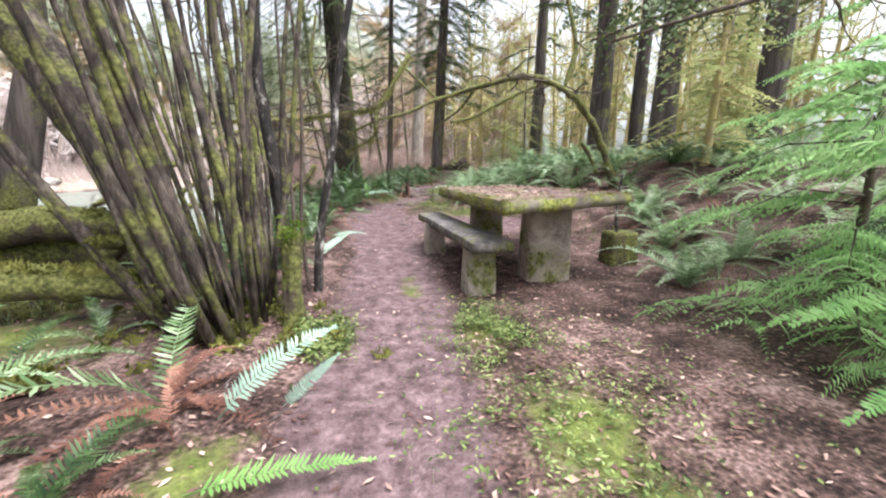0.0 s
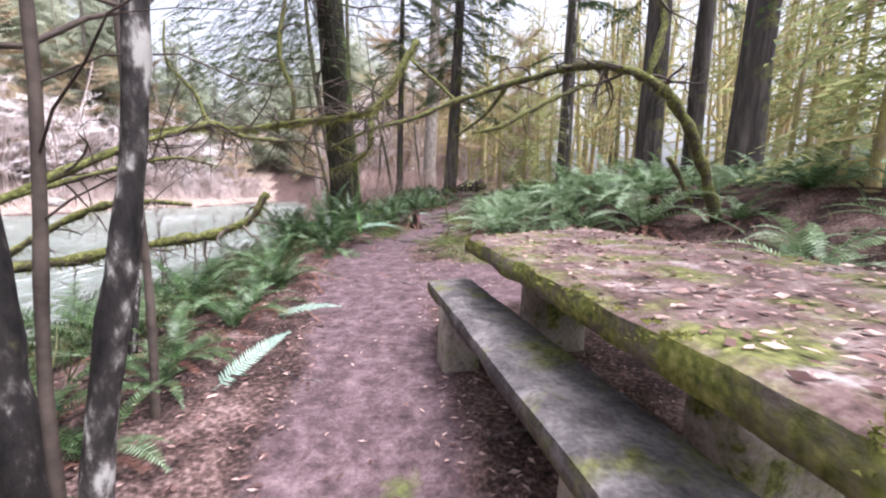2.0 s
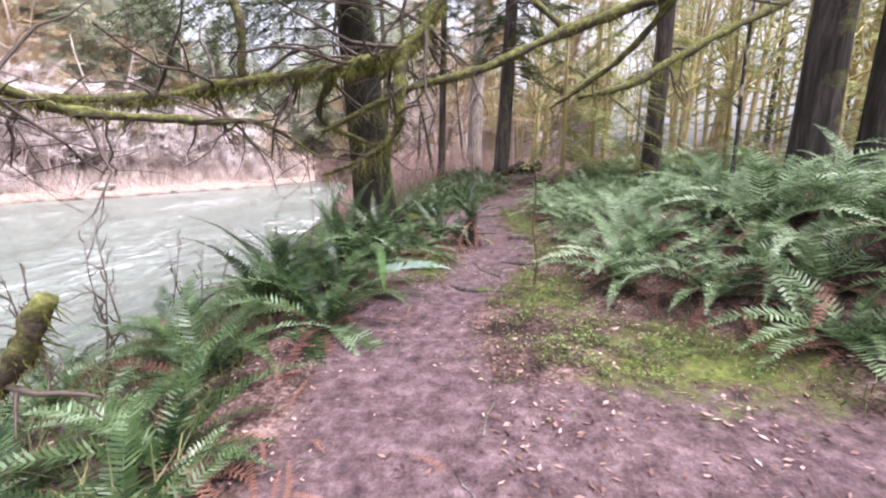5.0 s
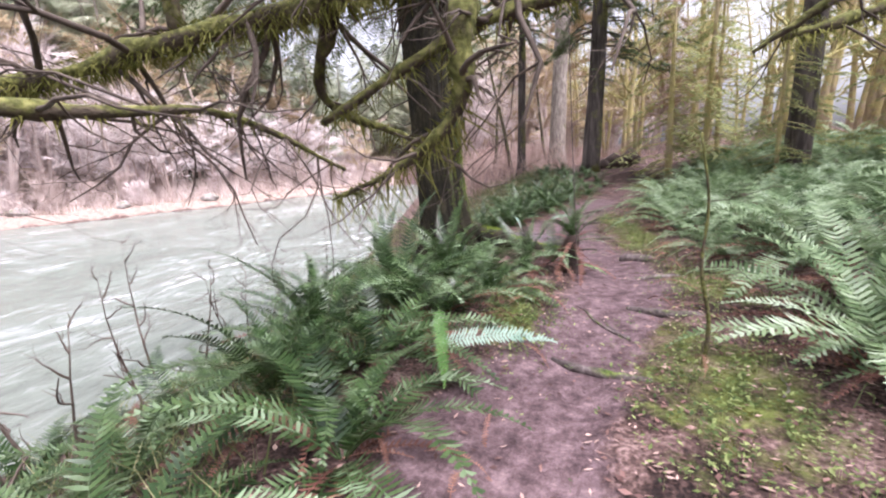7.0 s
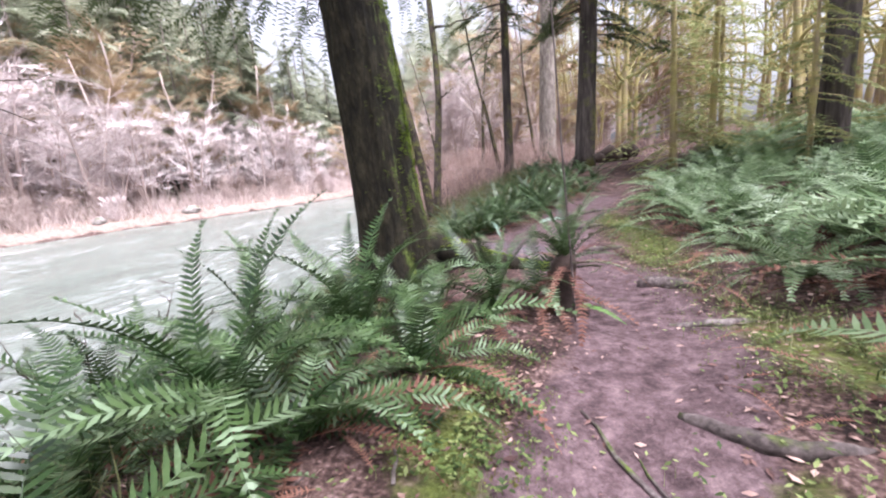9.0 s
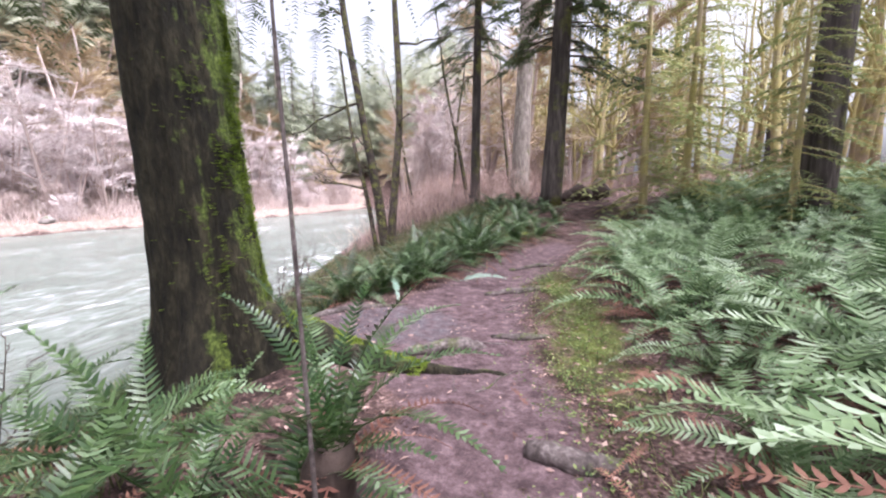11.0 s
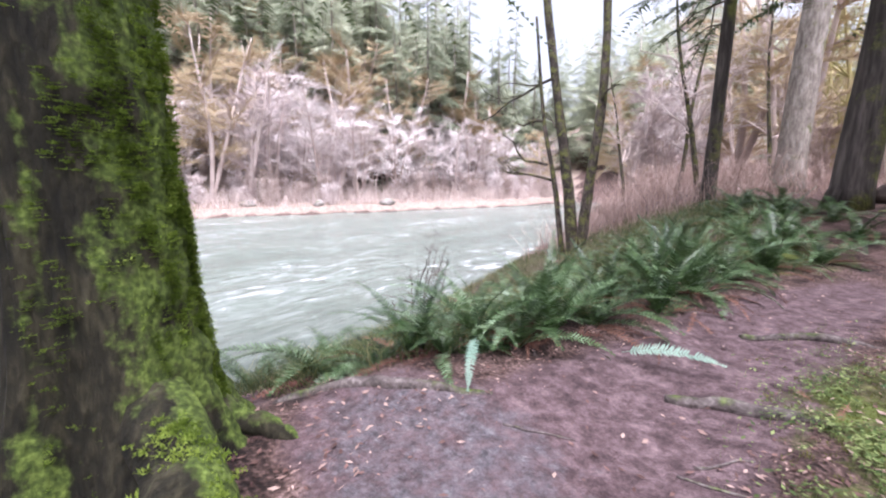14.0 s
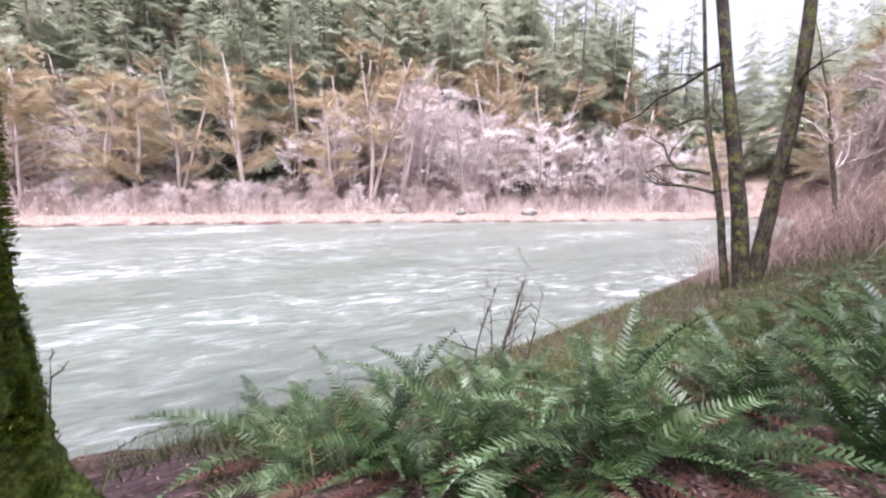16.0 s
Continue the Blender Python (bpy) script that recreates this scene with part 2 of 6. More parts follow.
m_dark_wood = material("dark_rotten_wood", [(0.3, (0.018, 0.012, 0.010)), (0.7, (0.075, 0.052, 0.042))], 6, 5, 0.9, 0.9, 30)


def ground_material():
    """Trodden reddish soil, litter, moss, sand and forest floor, blended by the sheet's own masks."""
    mat = material("forest_ground", [(0.32, (0.016, 0.010, 0.009)), (0.46, (0.055, 0.033, 0.028)), (0.58, (0.12, 0.075, 0.066)), (0.74, (0.27, 0.185, 0.17))], 3.2, 9, 0.9, 0.9, 45, fine=0.8, spec=0.2, bump_distance=0.03)
    nt = mat.node_tree
    link = nt.links.new
    bsdf = nt.nodes["Principled BSDF"]
    co = nt.nodes.new("ShaderNodeTexCoord")

    def layer(under, attribute, stops, scale, edge, width):
        at = nt.nodes.new("ShaderNodeAttribute")
        at.attribute_name = attribute
        n1 = nt.nodes.new("ShaderNodeTexNoise")
        n1.inputs["Scale"].default_value, n1.inputs["Detail"].default_value, n1.inputs["Roughness"].default_value = scale, 8.0, 0.7
        link(co.outputs["Object"], n1.inputs["Vector"])
        s = nt.nodes.new("ShaderNodeMath")
        s.operation = "ADD"
        link(at.outputs["Fac"], s.inputs[0])
        link(n1.outputs[0], s.inputs[1])
        mr = nt.nodes.new("ShaderNodeMapRange")
        mr.inputs["From Min"].default_value, mr.inputs["From Max"].default_value = edge, edge + width
        link(s.outputs[0], mr.inputs["Value"])
        n2 = nt.nodes.new("ShaderNodeTexNoise")
        n2.inputs["Scale"].default_value, n2.inputs["Detail"].default_value = scale * 2.3, 12.0
        n2.inputs["Roughness"].default_value = 0.78
        link(co.outputs["Object"], n2.inputs["Vector"])
        rp = nt.nodes.new("ShaderNodeValToRGB")
        while len(rp.color_ramp.elements) < len(stops):
            rp.color_ramp.elements.new(0.5)
        for el, (p, c) in zip(rp.color_ramp.elements, stops):
            el.position, el.color = p, (*c, 1)
        link(n2.outputs[0], rp.inputs[0])
        mx = nt.nodes.new("ShaderNodeMix")
        mx.data_type = "RGBA"
        link(mr.outputs[0], mx.inputs["Factor"])
        link(under, mx.inputs["A"])
        link(rp.outputs[0], mx.inputs["B"])
        return mx.outputs["Result"]

    out = bsdf.inputs["Base Color"].links[0].from_socket
    out = layer(out, "trodden", [(0.34, (0.036, 0.022, 0.023)), (0.5, (0.108, 0.071, 0.075)), (0.68, (0.245, 0.172, 0.178))], 4.0, 0.85, 0.3)
    out = layer(out, "gravel", [(0.35, (0.04, 0.035, 0.038)), (0.5, (0.105, 0.094, 0.104)), (0.66, (0.24, 0.22, 0.236))], 9.0, 0.9, 0.3)
    out = layer(out, "moss", [(0.3, (0.035, 0.044, 0.012)), (0.5, (0.10, 0.122, 0.03)), (0.7, (0.22, 0.245, 0.07))], 5.0, 0.98, 0.25)
    out = layer(out, "sand", [(0.3, (0.17, 0.125, 0.10)), (0.5, (0.29, 0.22, 0.185)), (0.7, (0.42, 0.34, 0.29))], 0.9, 0.9, 0.3)
    out = layer(out, "slope", [(0.3, (0.09, 0.075, 0.05)), (0.5, (0.19, 0.15, 0.11)), (0.7, (0.32, 0.26, 0.21))], 0.9, 0.8, 0.3)
    link(out, bsdf.inputs["Base Color"])
    return mat


def water_material():
    """Silty green river water in a fast current, with streaks of foam."""
    mat = bpy.data.materials.new("river_water")
    mat.use_nodes = True
    nt = mat.node_tree
    link = nt.links.new
    bsdf = nt.nodes["Principled BSDF"]
    co = nt.nodes.new("ShaderNodeTexCoord")
    mp = nt.nodes.new("ShaderNodeMapping")
    mp.inputs["Rotation"].default_value = (0, 0, radians(-12))
    mp.inputs["Scale"].default_value = (1.0, 0.42, 1.0)
    link(co.outputs["Object"], mp.inputs[0])
    waves = nt.nodes.new("ShaderNodeTexNoise")
    waves.inputs["Scale"].default_value, waves.inputs["Detail"].default_value, waves.inputs["Roughness"].default_value = 2.2, 7.0, 0.64
    waves.inputs["Distortion"].default_value = 0.6
    link(mp.outputs[0], waves.inputs["Vector"])
    bp = nt.nodes.new("ShaderNodeBump")
    bp.inputs["Strength"].default_value, bp.inputs["Distance"].default_value = 0.6, 0.25
    link(waves.outputs[0], bp.inputs["Height"])
    link(bp.outputs[0], bsdf.inputs["Normal"])
    big = nt.nodes.new("ShaderNodeTexNoise")
    big.inputs["Scale"].default_value, big.inputs["Detail"].default_value = 0.22, 5.0
    link(mp.outputs[0], big.inputs["Vector"])
    mul = nt.nodes.new("ShaderNodeMath")
    mul.operation = "MULTIPLY_ADD"
    link(big.outputs[0], mul.inputs[0])
    mul.inputs[1].default_value = 0.6
    link(waves.outputs[0], mul.inputs[2])
    rp = nt.nodes.new("ShaderNodeValToRGB")
    stops = [(0.62, (0.13, 0.152, 0.128)), (0.82, (0.18, 0.203, 0.175)), (0.94, (0.27, 0.295, 0.275)), (1.0, (0.60, 0.61, 0.61))]
    while len(rp.color_ramp.elements) < len(stops):
        rp.color_ramp.elements.new(0.5)
    for el, (p, c) in zip(rp.color_ramp.elements, stops):
        el.position, el.color = p, (*c, 1)
    link(mul.outputs[0], rp.inputs[0])
    link(rp.outputs[0], bsdf.inputs["Base Color"])
    bsdf.inputs["Roughness"].default_value = 0.22
    bsdf.inputs["IOR"].default_value = 1.33
    return mat


m_ground = ground_material()
m_water = water_material()


# ---- building helpers ----
class Shape:
    """Collects points and faces of one mesh."""

    def __init__(self):
        self.v, self.f = [], []

    def add(self, verts, faces):
        n = len(self.v)
        self.v.extend(verts)
        self.f.extend([tuple(i + n for i in face) for face in faces])

    def tube(self, pts, radii, sides=8, wobble=0.0, seed=0.0, cap=True):
        """A round limb through pts, with its own radius at each; wobble roughens it."""
        pts = [Vector(p) for p in pts]
        verts, faces, ref = [], [], None
        for i, p in enumerate(pts):
            d = (pts[min(i + 1, len(pts) - 1)] - pts[max(i - 1, 0)]).normalized()
            if ref is None:
                ref = d.orthogonal().normalized()
            ref = (ref - d * ref.dot(d)).normalized()
            other = d.cross(ref)
            for k in range(sides):
                a = 2 * math.pi * k / sides
                way = ref * math.cos(a) + other * math.sin(a)
                r = radii[i]
                if wobble:
                    r *= 1 + wobble * noise.noise((p + way * radii[i]) * (0.35 / max(radii[i], 0.01)) + Vector((seed, 0, 0)))
                verts.append(tuple(p + way * r))
        for i in range(len(pts) - 1):
            for k in range(sides):
                a, b = i * sides + k, i * sides + (k + 1) % sides
                faces.append((a, b, b + sides, a + sides))
        if cap:
            faces.append(tuple(range(sides))[::-1])
            faces.append(tuple(range((len(pts) - 1) * sides, len(pts) * sides)))
        self.add(verts, faces)

    def box(self, x0, x1, y0, y1, z0, z1):
        self.add([(x, y, z) for z in (z0, z1) for x, y in ((x0, y0), (x1, y0), (x1, y1), (x0, y1))],
                 [(0, 3, 2, 1), (4, 5, 6, 7), (0, 1, 5, 4), (1, 2, 6, 5), (2, 3, 7, 6), (3, 0, 4, 7)])

    def data(self, name, mat, smooth=True):
        me = bpy.data.meshes.new(name)
        me.from_pydata([tuple(p) for p in self.v], [], self.f)
        me.materials.append(mat)
        if smooth:
            me.shade_smooth()
        return me


def part(name, shape, mat, parent=None, label="", smooth=True):
    """Links a shape as one mesh object, under a thing or a part where one is given."""
    ob = new(name, shape.data(name, mat, smooth) if isinstance(shape, Shape) else shape)
    if parent is not None:
        ob.parent = parent
    if label:
        ob["label"] = label
    return ob


def soft(name, ob, width, segments=2):
    """Rounds the edges of ob."""
    bev = ob.modifiers.new(name, "BEVEL")
    bev.width, bev.segments, bev.limit_method = width, segments, "ANGLE"
    return ob


def spline(pts, steps=6):
    """A smooth line through pts (points may carry a radius as their last number)."""
    pts = [np.array(p, float) for p in pts]
    ext = [2 * pts[0] - pts[1]] + pts + [2 * pts[-1] - pts[-2]]
    out = []
    for i in range(1, len(ext) - 2):
        a, b, c, d = ext[i - 1:i + 3]
        for k in range(steps):
            t = k / steps
            out.append(0.5 * (2 * b + (c - a) * t + (2 * a - 5 * b + 4 * c - d) * t * t + (3 * b - a - 3 * c + d) * t ** 3))
    out.append(pts[-1])
    return out


def smooth(a, b, v):
    t = np.clip((np.asarray(v, float) - a) / (b - a), 0, 1)
    return t * t * (3 - 2 * t)


# ---- the lie of the land ----
WATER = -2.2
PATH_Y = [-6, 0, 2.4, 4.7, 6.5, 8.2, 9.2, 10.5, 12, 13.4, 14.4, 16.4, 19, 22, 27, 40]
PATH_X = [0.0, -0.1, -0.2, -0.44, -0.8, -1.0, -0.58, -0.12, -0.2, -0.85, -0.75, -0.25, 0.6, 1.75, 3.8, 9.0]
PATH_W = [0.3, 0.3, 0.38, 0.36, 0.5, 0.42, 0.36, 0.38, 0.42, 0.72, 0.6, 0.48, 0.36, 0.3, 0.3, 0.3]


def path_x(y):
    return np.interp(y, PATH_Y, PATH_X)


def path_z(y):
    return np.interp(y, [-6, 0, 3, 6, 8, 10, 12, 13, 15, 17, 18.5, 20, 22, 24, 40, 90], [-0.05, 0.0, 0.06, 0.13, 0.24, 0.3, 0.2, 0.13, 0.17, 0.25, 0.27, 0.4, 0.68, 0.86, 1.1, 2.0])


def bank_x(y):
    """Where the near bank begins to fall to the river."""
    return np.interp(y, [-20, 0, 3, 5, 6.5, 8, 10, 11.5, 12.4, 13.2, 14, 16, 18, 21, 24, 27, 32, 45, 90], [-5, -3.6, -2.2, -1.9, -1.6, -1.9, -1.6, -1.5, -1.45, -2.1, -2.0, -1.35, -0.95, -0.8, -1.0, -1.8, -4.5, -11, -22])


def shore_x(y):
    return np.interp(y, [-60, 0, 10, 14, 20, 27, 35, 60, 110, 300], [-9, -8.2, -7.6, -7.0, -8.0, -9.8, -12, -19, -34, -80])


def far_x(y):
    return np.interp(y, [-80, -8, 28, 45, 65, 85, 110, 300], [-78, -60, -49, -42, -35, -33, -44, -100])


def rise_x(y):
    """Where the ferny slope on the landward side begins."""
    return np.interp(y, [-10, 2, 4, 6, 7.5, 9, 11, 13, 16, 20, 26], [2.2, 2.4, 2.6, 2.0, 1.3, 0.45, 0.55, 0.55, 0.7, 2.0, 4.6])


def land(x, y):
    """Height of the ground at x, y (arrays), without its fine roughness."""
    x, y = np.asarray(x, float), np.asarray(y, float)
    z = path_z(y)
    hollow = np.interp(np.abs(x - path_x(y)), [0, 0.6, 1.2], [-0.03, 0.0, 0.02])
    z = z + hollow
    s = x - rise_x(y)
    lift = np.interp(y, [0, 6, 9, 11, 13.5, 17, 24], [1.0, 0.95, 0.8, 0.62, 0.36, 0.34, 0.5])
    z = z + lift * (smooth(0, 2.9, s) + 0.07 * np.clip(s - 2, 0, 6)) + 0.02 * np.clip(s - 8, 0, 200)
    bx, sx = bank_x(y), shore_x(y)
    t = np.clip((bx - x) / np.maximum(bx - sx, 0.5), 0, 3)
    fall = np.where(t < 1, t ** 1.15, 1 + 0.8 * (t - 1))
    near = z - (z - WATER) * fall
    near = np.maximum(near, WATER - 1.6)
    fx = far_x(y)
    u = fx - x
    ridge = np.interp(y, [-80, 40, 75, 110, 160, 260], [66, 66, 60, 44, 28, 20])
    far = WATER - 1.6 + 1.6 * smooth(-5, 0, u) + 0.9 * smooth(0, 1.2, u) + 0.5 * smooth(1, 7, u) + ridge * smooth(6, 105, u)
    near = near + 26 * smooth(70, 165, y) * smooth(-130, -60, x) * (1 - smooth(-30, 15, x))
    return np.where(u > -6, np.maximum(near, far), near)


def land1(x, y):
    return float(land(x, y))


def rough(x, y):
    v = Vector((x, y, 0))
    return 0.035 * noise.noise(v * 1.3) + 0.016 * noise.noise(v * 4.1) + 0.007 * noise.noise(v * 11)


def ground_at(x, y):
    return land1(x, y) + rough(x, y)


def axis(*runs):
    out = []
    for a, b, step in runs:
        out.extend(np.arange(a, b, step))
    return np.array(out + [runs[-1][1]])


gx = axis((-900, -200, 70), (-200, -100, 8), (-100, -60, 2.5), (-60, -28, 1.2), (-28, -10, 0.8), (-10, -4.2, 0.2), (-4.2, 2.8, 0.055), (2.8, 8, 0.16), (8, 40, 1.2), (40, 200, 12), (200, 900, 70))
gy = axis((-600, -40, 50), (-40, -4, 2), (-4, -0.5, 0.25), (-0.5, 17.5, 0.055), (17.5, 30, 0.2), (30, 90, 1.2), (90, 260, 6), (260, 1200, 90))
GX, GY = np.meshgrid(gx, gy)
GZ = land(GX, GY)
near_mask = (GX > -10) & (GX < 8) & (GY > -4) & (GY < 30)
for j, i in zip(*np.nonzero(near_mask)):
    GZ[j, i] += rough(GX[j, i], GY[j, i])
nx, ny = len(gx), len(gy)
gme = bpy.data.meshes.new("ground")
quads = (np.arange((ny - 1))[:, None] * nx + np.arange(nx - 1)[None]).ravel()
faces = np.stack([quads, quads + 1, quads + nx + 1, quads + nx], 1)
gme.vertices.add(nx * ny)
gme.vertices.foreach_set("co", np.stack([GX, GY, GZ], -1).astype(np.float32).ravel())
gme.loops.add(faces.size)
gme.loops.foreach_set("vertex_index", faces.astype(np.int32).ravel())
gme.polygons.add(len(faces))
gme.polygons.foreach_set("loop_start", np.arange(0, faces.size, 4, dtype=np.int32))
gme.update(calc_edges=True)
gme.validate()
gme.shade_smooth()


def blob(cx, cy, rx, ry):
    return np.clip(1 - np.sqrt(((GX - cx) / rx) ** 2 + ((GY - cy) / ry) ** 2), 0, 1)


dist = np.abs(GX - path_x(GY)) - np.interp(GY, PATH_Y, PATH_W)
trodden = smooth(0.3, -0.2, dist) * (1 - 0.6 * smooth(17.5, 19, GY))
trodden = np.maximum(trodden, 0.75 * smooth(0.0, 0.4, blob(0.3, 6.5, 2.1, 1.1)))
trodden = np.maximum(trodden, smooth(0.0, 0.5, blob(-1.2, 13.6, 1.3, 0.8)))
trodden = np.maximum(trodden, smooth(0.0, 0.5, blob(-3.6, 13.1, 1.4, 0.7)) * 0.9)
gravel = smooth(0.0, 0.6, blob(-1.3, 13.6, 1.2, 0.9)) * 0.55
moss_mask = 0.0 * GX
for cx, cy, rx, ry in ((0.65, 1.45, 0.5, 0.8), (0.35, 2.45, 0.35, 0.5), (0.9, 7.6, 1.5, 0.95), (0.1, 8.8, 0.75, 1.3), (-0.35, 19.5, 1.2, 1.6), (1.2, 17.6, 0.8, 1.4), (0.55, 10.6, 0.5, 1.3), (0.45, 13.6, 0.65, 2.7), (-0.62, 2.3, 0.3, 0.4), (-0.8, 1.2, 0.3, 0.5), (-1.05, 9.6, 0.35, 1.0), (-2.4, 2.2, 1.2, 1.0), (0.25, 15.2, 0.5, 1.2), (-0.15, 3.4, 0.2, 0.6), (-3.8, 18.5, 2.6, 7.0), (2.0, 20.5, 1.5, 1.2)):
    moss_mask = np.maximum(moss_mask, blob(cx, cy, rx, ry))
moss_mask = np.sqrt(moss_mask) * 0.75
u_far = far_x(GY) - GX
sand = smooth(-1, 1, u_far) * smooth(9, 4, u_far)
slope = smooth(5, 9, u_far)
for key, values in (("trodden", trodden), ("gravel", gravel), ("moss", moss_mask), ("sand", sand), ("slope", slope)):
    at = gme.attributes.new(key, "FLOAT", "POINT")
    at.data.foreach_set("value", values.astype(np.float32).ravel())
gme.materials.append(m_ground)
tagged(new("ground", gme), "reddish trodden forest soil with moss and litter, falling to a river", "ground", kind="structure")

# the river: one sheet with low standing waves
wx = axis((-130, -60, 6), (-60, -4, 0.4))
wy = axis((-80, -10, 5), (-10, 60, 0.5), (60, 240, 5))
WX, WY = np.meshgrid(wx, wy)
WZ = np.full(WX.shape, WATER)
for j, i in zip(*np.nonzero((WX > -60) & (WY > -10) & (WY < 60))):
    a = noise.noise(Vector((WX[j, i] * 0.45, WY[j, i] * 0.2, 3.0)))
    b = noise.noise(Vector((WX[j, i] * 1.2, WY[j, i] * 0.6, 9.0)))
    WZ[j, i] += 0.10 * a + 0.04 * b
wme = bpy.data.meshes.new("water")
nwx, nwy = len(wx), len(wy)
quads = (np.arange((nwy - 1))[:, None] * nwx + np.arange(nwx - 1)[None]).ravel()
wme.from_pydata(np.stack([WX, WY, WZ], -1).reshape(-1, 3).tolist(), [], np.stack([quads, quads + 1, quads + nwx + 1, quads + nwx], 1).tolist())
wme.shade_smooth()
wme.materials.append(m_water)
tagged(new("water", wme), "fast milky green river with streaks of foam", "river", kind="structure")


# ---- ferns ----
def frond(length, width, lift, droop, pairs=24, seed=0, curl=0.0, taper=0.9):
    """One sword fern frond along +y from the origin: an arching stalk with two rows of leaflets."""
    rnd = random.Random(seed)
    s = Shape()
    pts, p, n = [], Vector((0, 0, 0)), 14
    for i in range(n + 1):
        t = i / n
        pts.append(p.copy())
        e = radians(lift + (droop - lift) * t ** 1.1)
        side = radians(curl) * t * t
        p = p + Vector((math.sin(side) * math.cos(e), math.cos(side) * math.cos(e), math.sin(e))) * (length / n)
    s.tube(pts[::2], [0.006 * (1 - 0.75 * i / 7) * (0.5 + length * 0.5) for i in range(8)], 3, cap=False)
    for i in range(pairs):
        t = 0.1 + 0.9 * (i / pairs) ** 0.95
        k = min(int(t * n), n - 1)
        base = pts[k].lerp(pts[k + 1], t * n - k)
        along = (pts[k + 1] - pts[k]).normalized()
        w = width * (math.sin(math.pi * min(1, 0.16 + 0.9 * t)) ** 0.55 if t < 0.94 else 0.28) * (1 - 0.25 * t)
        step = length * 0.9 / pairs
        for sgn in (-1, 1):
            if rnd.random() < 0.03:
                continue
            out = Vector((sgn, 0, 0))
            out = (out - along * out.dot(along)).normalized()
            up = along.cross(out) * sgn
            tip = base + (out * (0.95 + rnd.uniform(-0.06, 0.06)) + along * (0.30 + 0.3 * t + rnd.uniform(-0.08, 0.08)) - up * (0.16 + rnd.uniform(-0.12, 0.16))) * w
            mid = base.lerp(tip, 0.45)
            h = step * 0.50 * taper
            s.add([tuple(base - along * h * 0.6), tuple(mid - along * h * 0.75 + up * 0.004), tuple(tip), tuple(mid + along * h * 0.75 + up * 0.004), tuple(base + along * h * 0.5)],
                  [(0, 1, 3, 4), (1, 2, 3)] if sgn > 0 else [(4, 3, 1, 0), (3, 2, 1)])
    return s


FRONDS = [frond(1.0, 0.105 + 0.012 * (i % 3), 72 - 9 * i, -12 - 11 * i, 30, i, (-1) ** i * 16).data("frond", m_fern) for i in range(6)]
UPRIGHT = [frond(1.15, 0.10, 86 - 6 * i, 30 - 22 * i, 34, 20 + i, (-1) ** i * 14).data("frond", m_fern_shaded) for i in range(4)]
SHADED = [frond(1.0, 0.105 + 0.012 * (i % 3), 72 - 9 * i, -12 - 11 * i, 30, 60 + i, (-1) ** i * 16).data("frond", m_fern_shaded) for i in range(6)]
DEAD = [frond(0.95, 0.065, 26 - 16 * i, -46 - 6 * i, 24, 40 + i, 25, 0.7).data("dead_frond", m_fern_dead) for i in range(3)]


def turn(az, tilt, size, rnd, roll=0.0):
    return Matrix.Rotation(az, 4, "Z") @ Matrix.Rotation(tilt, 4, "X") @ Matrix.Rotation(roll, 4, "Y") @ Matrix.Scale(size, 4)


def fern_by_fronds(x, y, size, count, seed, dead=3, meshes=FRONDS, label="green sword fern with arching fronds on the forest floor", up=0.0):
    """A fern whose fronds are parts of their own."""
    rnd = random.Random(seed)
    root = tagged(new("sword_fern"), label, "fern", "sword ferns")
    root.matrix_world = pose(x, y, ground_at(x, y) - 0.02 + up)
    for i in range(count + dead):
        old = i >= count
        me = (DEAD if old else meshes)[rnd.randrange(3 if old else len(meshes))]
        f = part("dead_frond" if old else "frond", me, None, root, "dead brown frond" if old else "")
        f.matrix_basis = turn(2 * math.pi * (i * 0.381 + rnd.uniform(-0.05, 0.05)), rnd.uniform(-0.25, 0.2), size * rnd.uniform(0.7, 1.1), rnd, rnd.uniform(-0.25, 0.25))
    return root


def joined(meshes, mats, name, mat):
    """Several copies of meshes at the poses mats, as one mesh."""
    vs, fs, n = [], [], 0
    for me, m in zip(meshes, mats):
        co = np.empty(len(me.vertices) * 3, np.float32)
        me.vertices.foreach_get("co", co)
        co = co.reshape(-1, 3)
        a = np.array(m)
        vs.append(co @ a[:3, :3].T + a[:3, 3])
        fs.extend([tuple(i + n for i in p.vertices) for p in me.polygons])
        n += len(co)
    out = bpy.data.meshes.new(name)
    out.from_pydata(np.concatenate(vs).tolist(), [], fs)
    out.materials.append(mat)
    out.shade_smooth()
    return out


def fern_kind(seed, count, dead, mat=None):
    """A whole fern with its living fronds in one part and its dead skirt in another."""
    rnd = random.Random(seed)
    root = tagged(new("sword_fern"), "green sword fern with arching fronds on the forest floor", "fern", "sword ferns")
    ms, ts = [], []
    for i in range(count):
        ms.append(FRONDS[rnd.randrange(5)])
        ts.append(turn(2 * math.pi * (i * 0.381 + rnd.uniform(-0.06, 0.06)), rnd.uniform(-0.3, 0.25), rnd.uniform(0.65, 1.1), rnd, rnd.uniform(-0.3, 0.3)))
    part("foliage", joined(ms, ts, "foliage", mat or m_fern), None, root)
    ms, ts = [], []
    for i in range(dead):
        ms.append(DEAD[rnd.randrange(3)])
        ts.append(turn(rnd.uniform(0, 6.28), rnd.uniform(-0.3, 0.2), rnd.uniform(0.6, 1.0), rnd))
    part("dead_skirt", joined(ms, ts, "dead_skirt", m_fern_dead), None, root, "withered brown fronds")
    return root


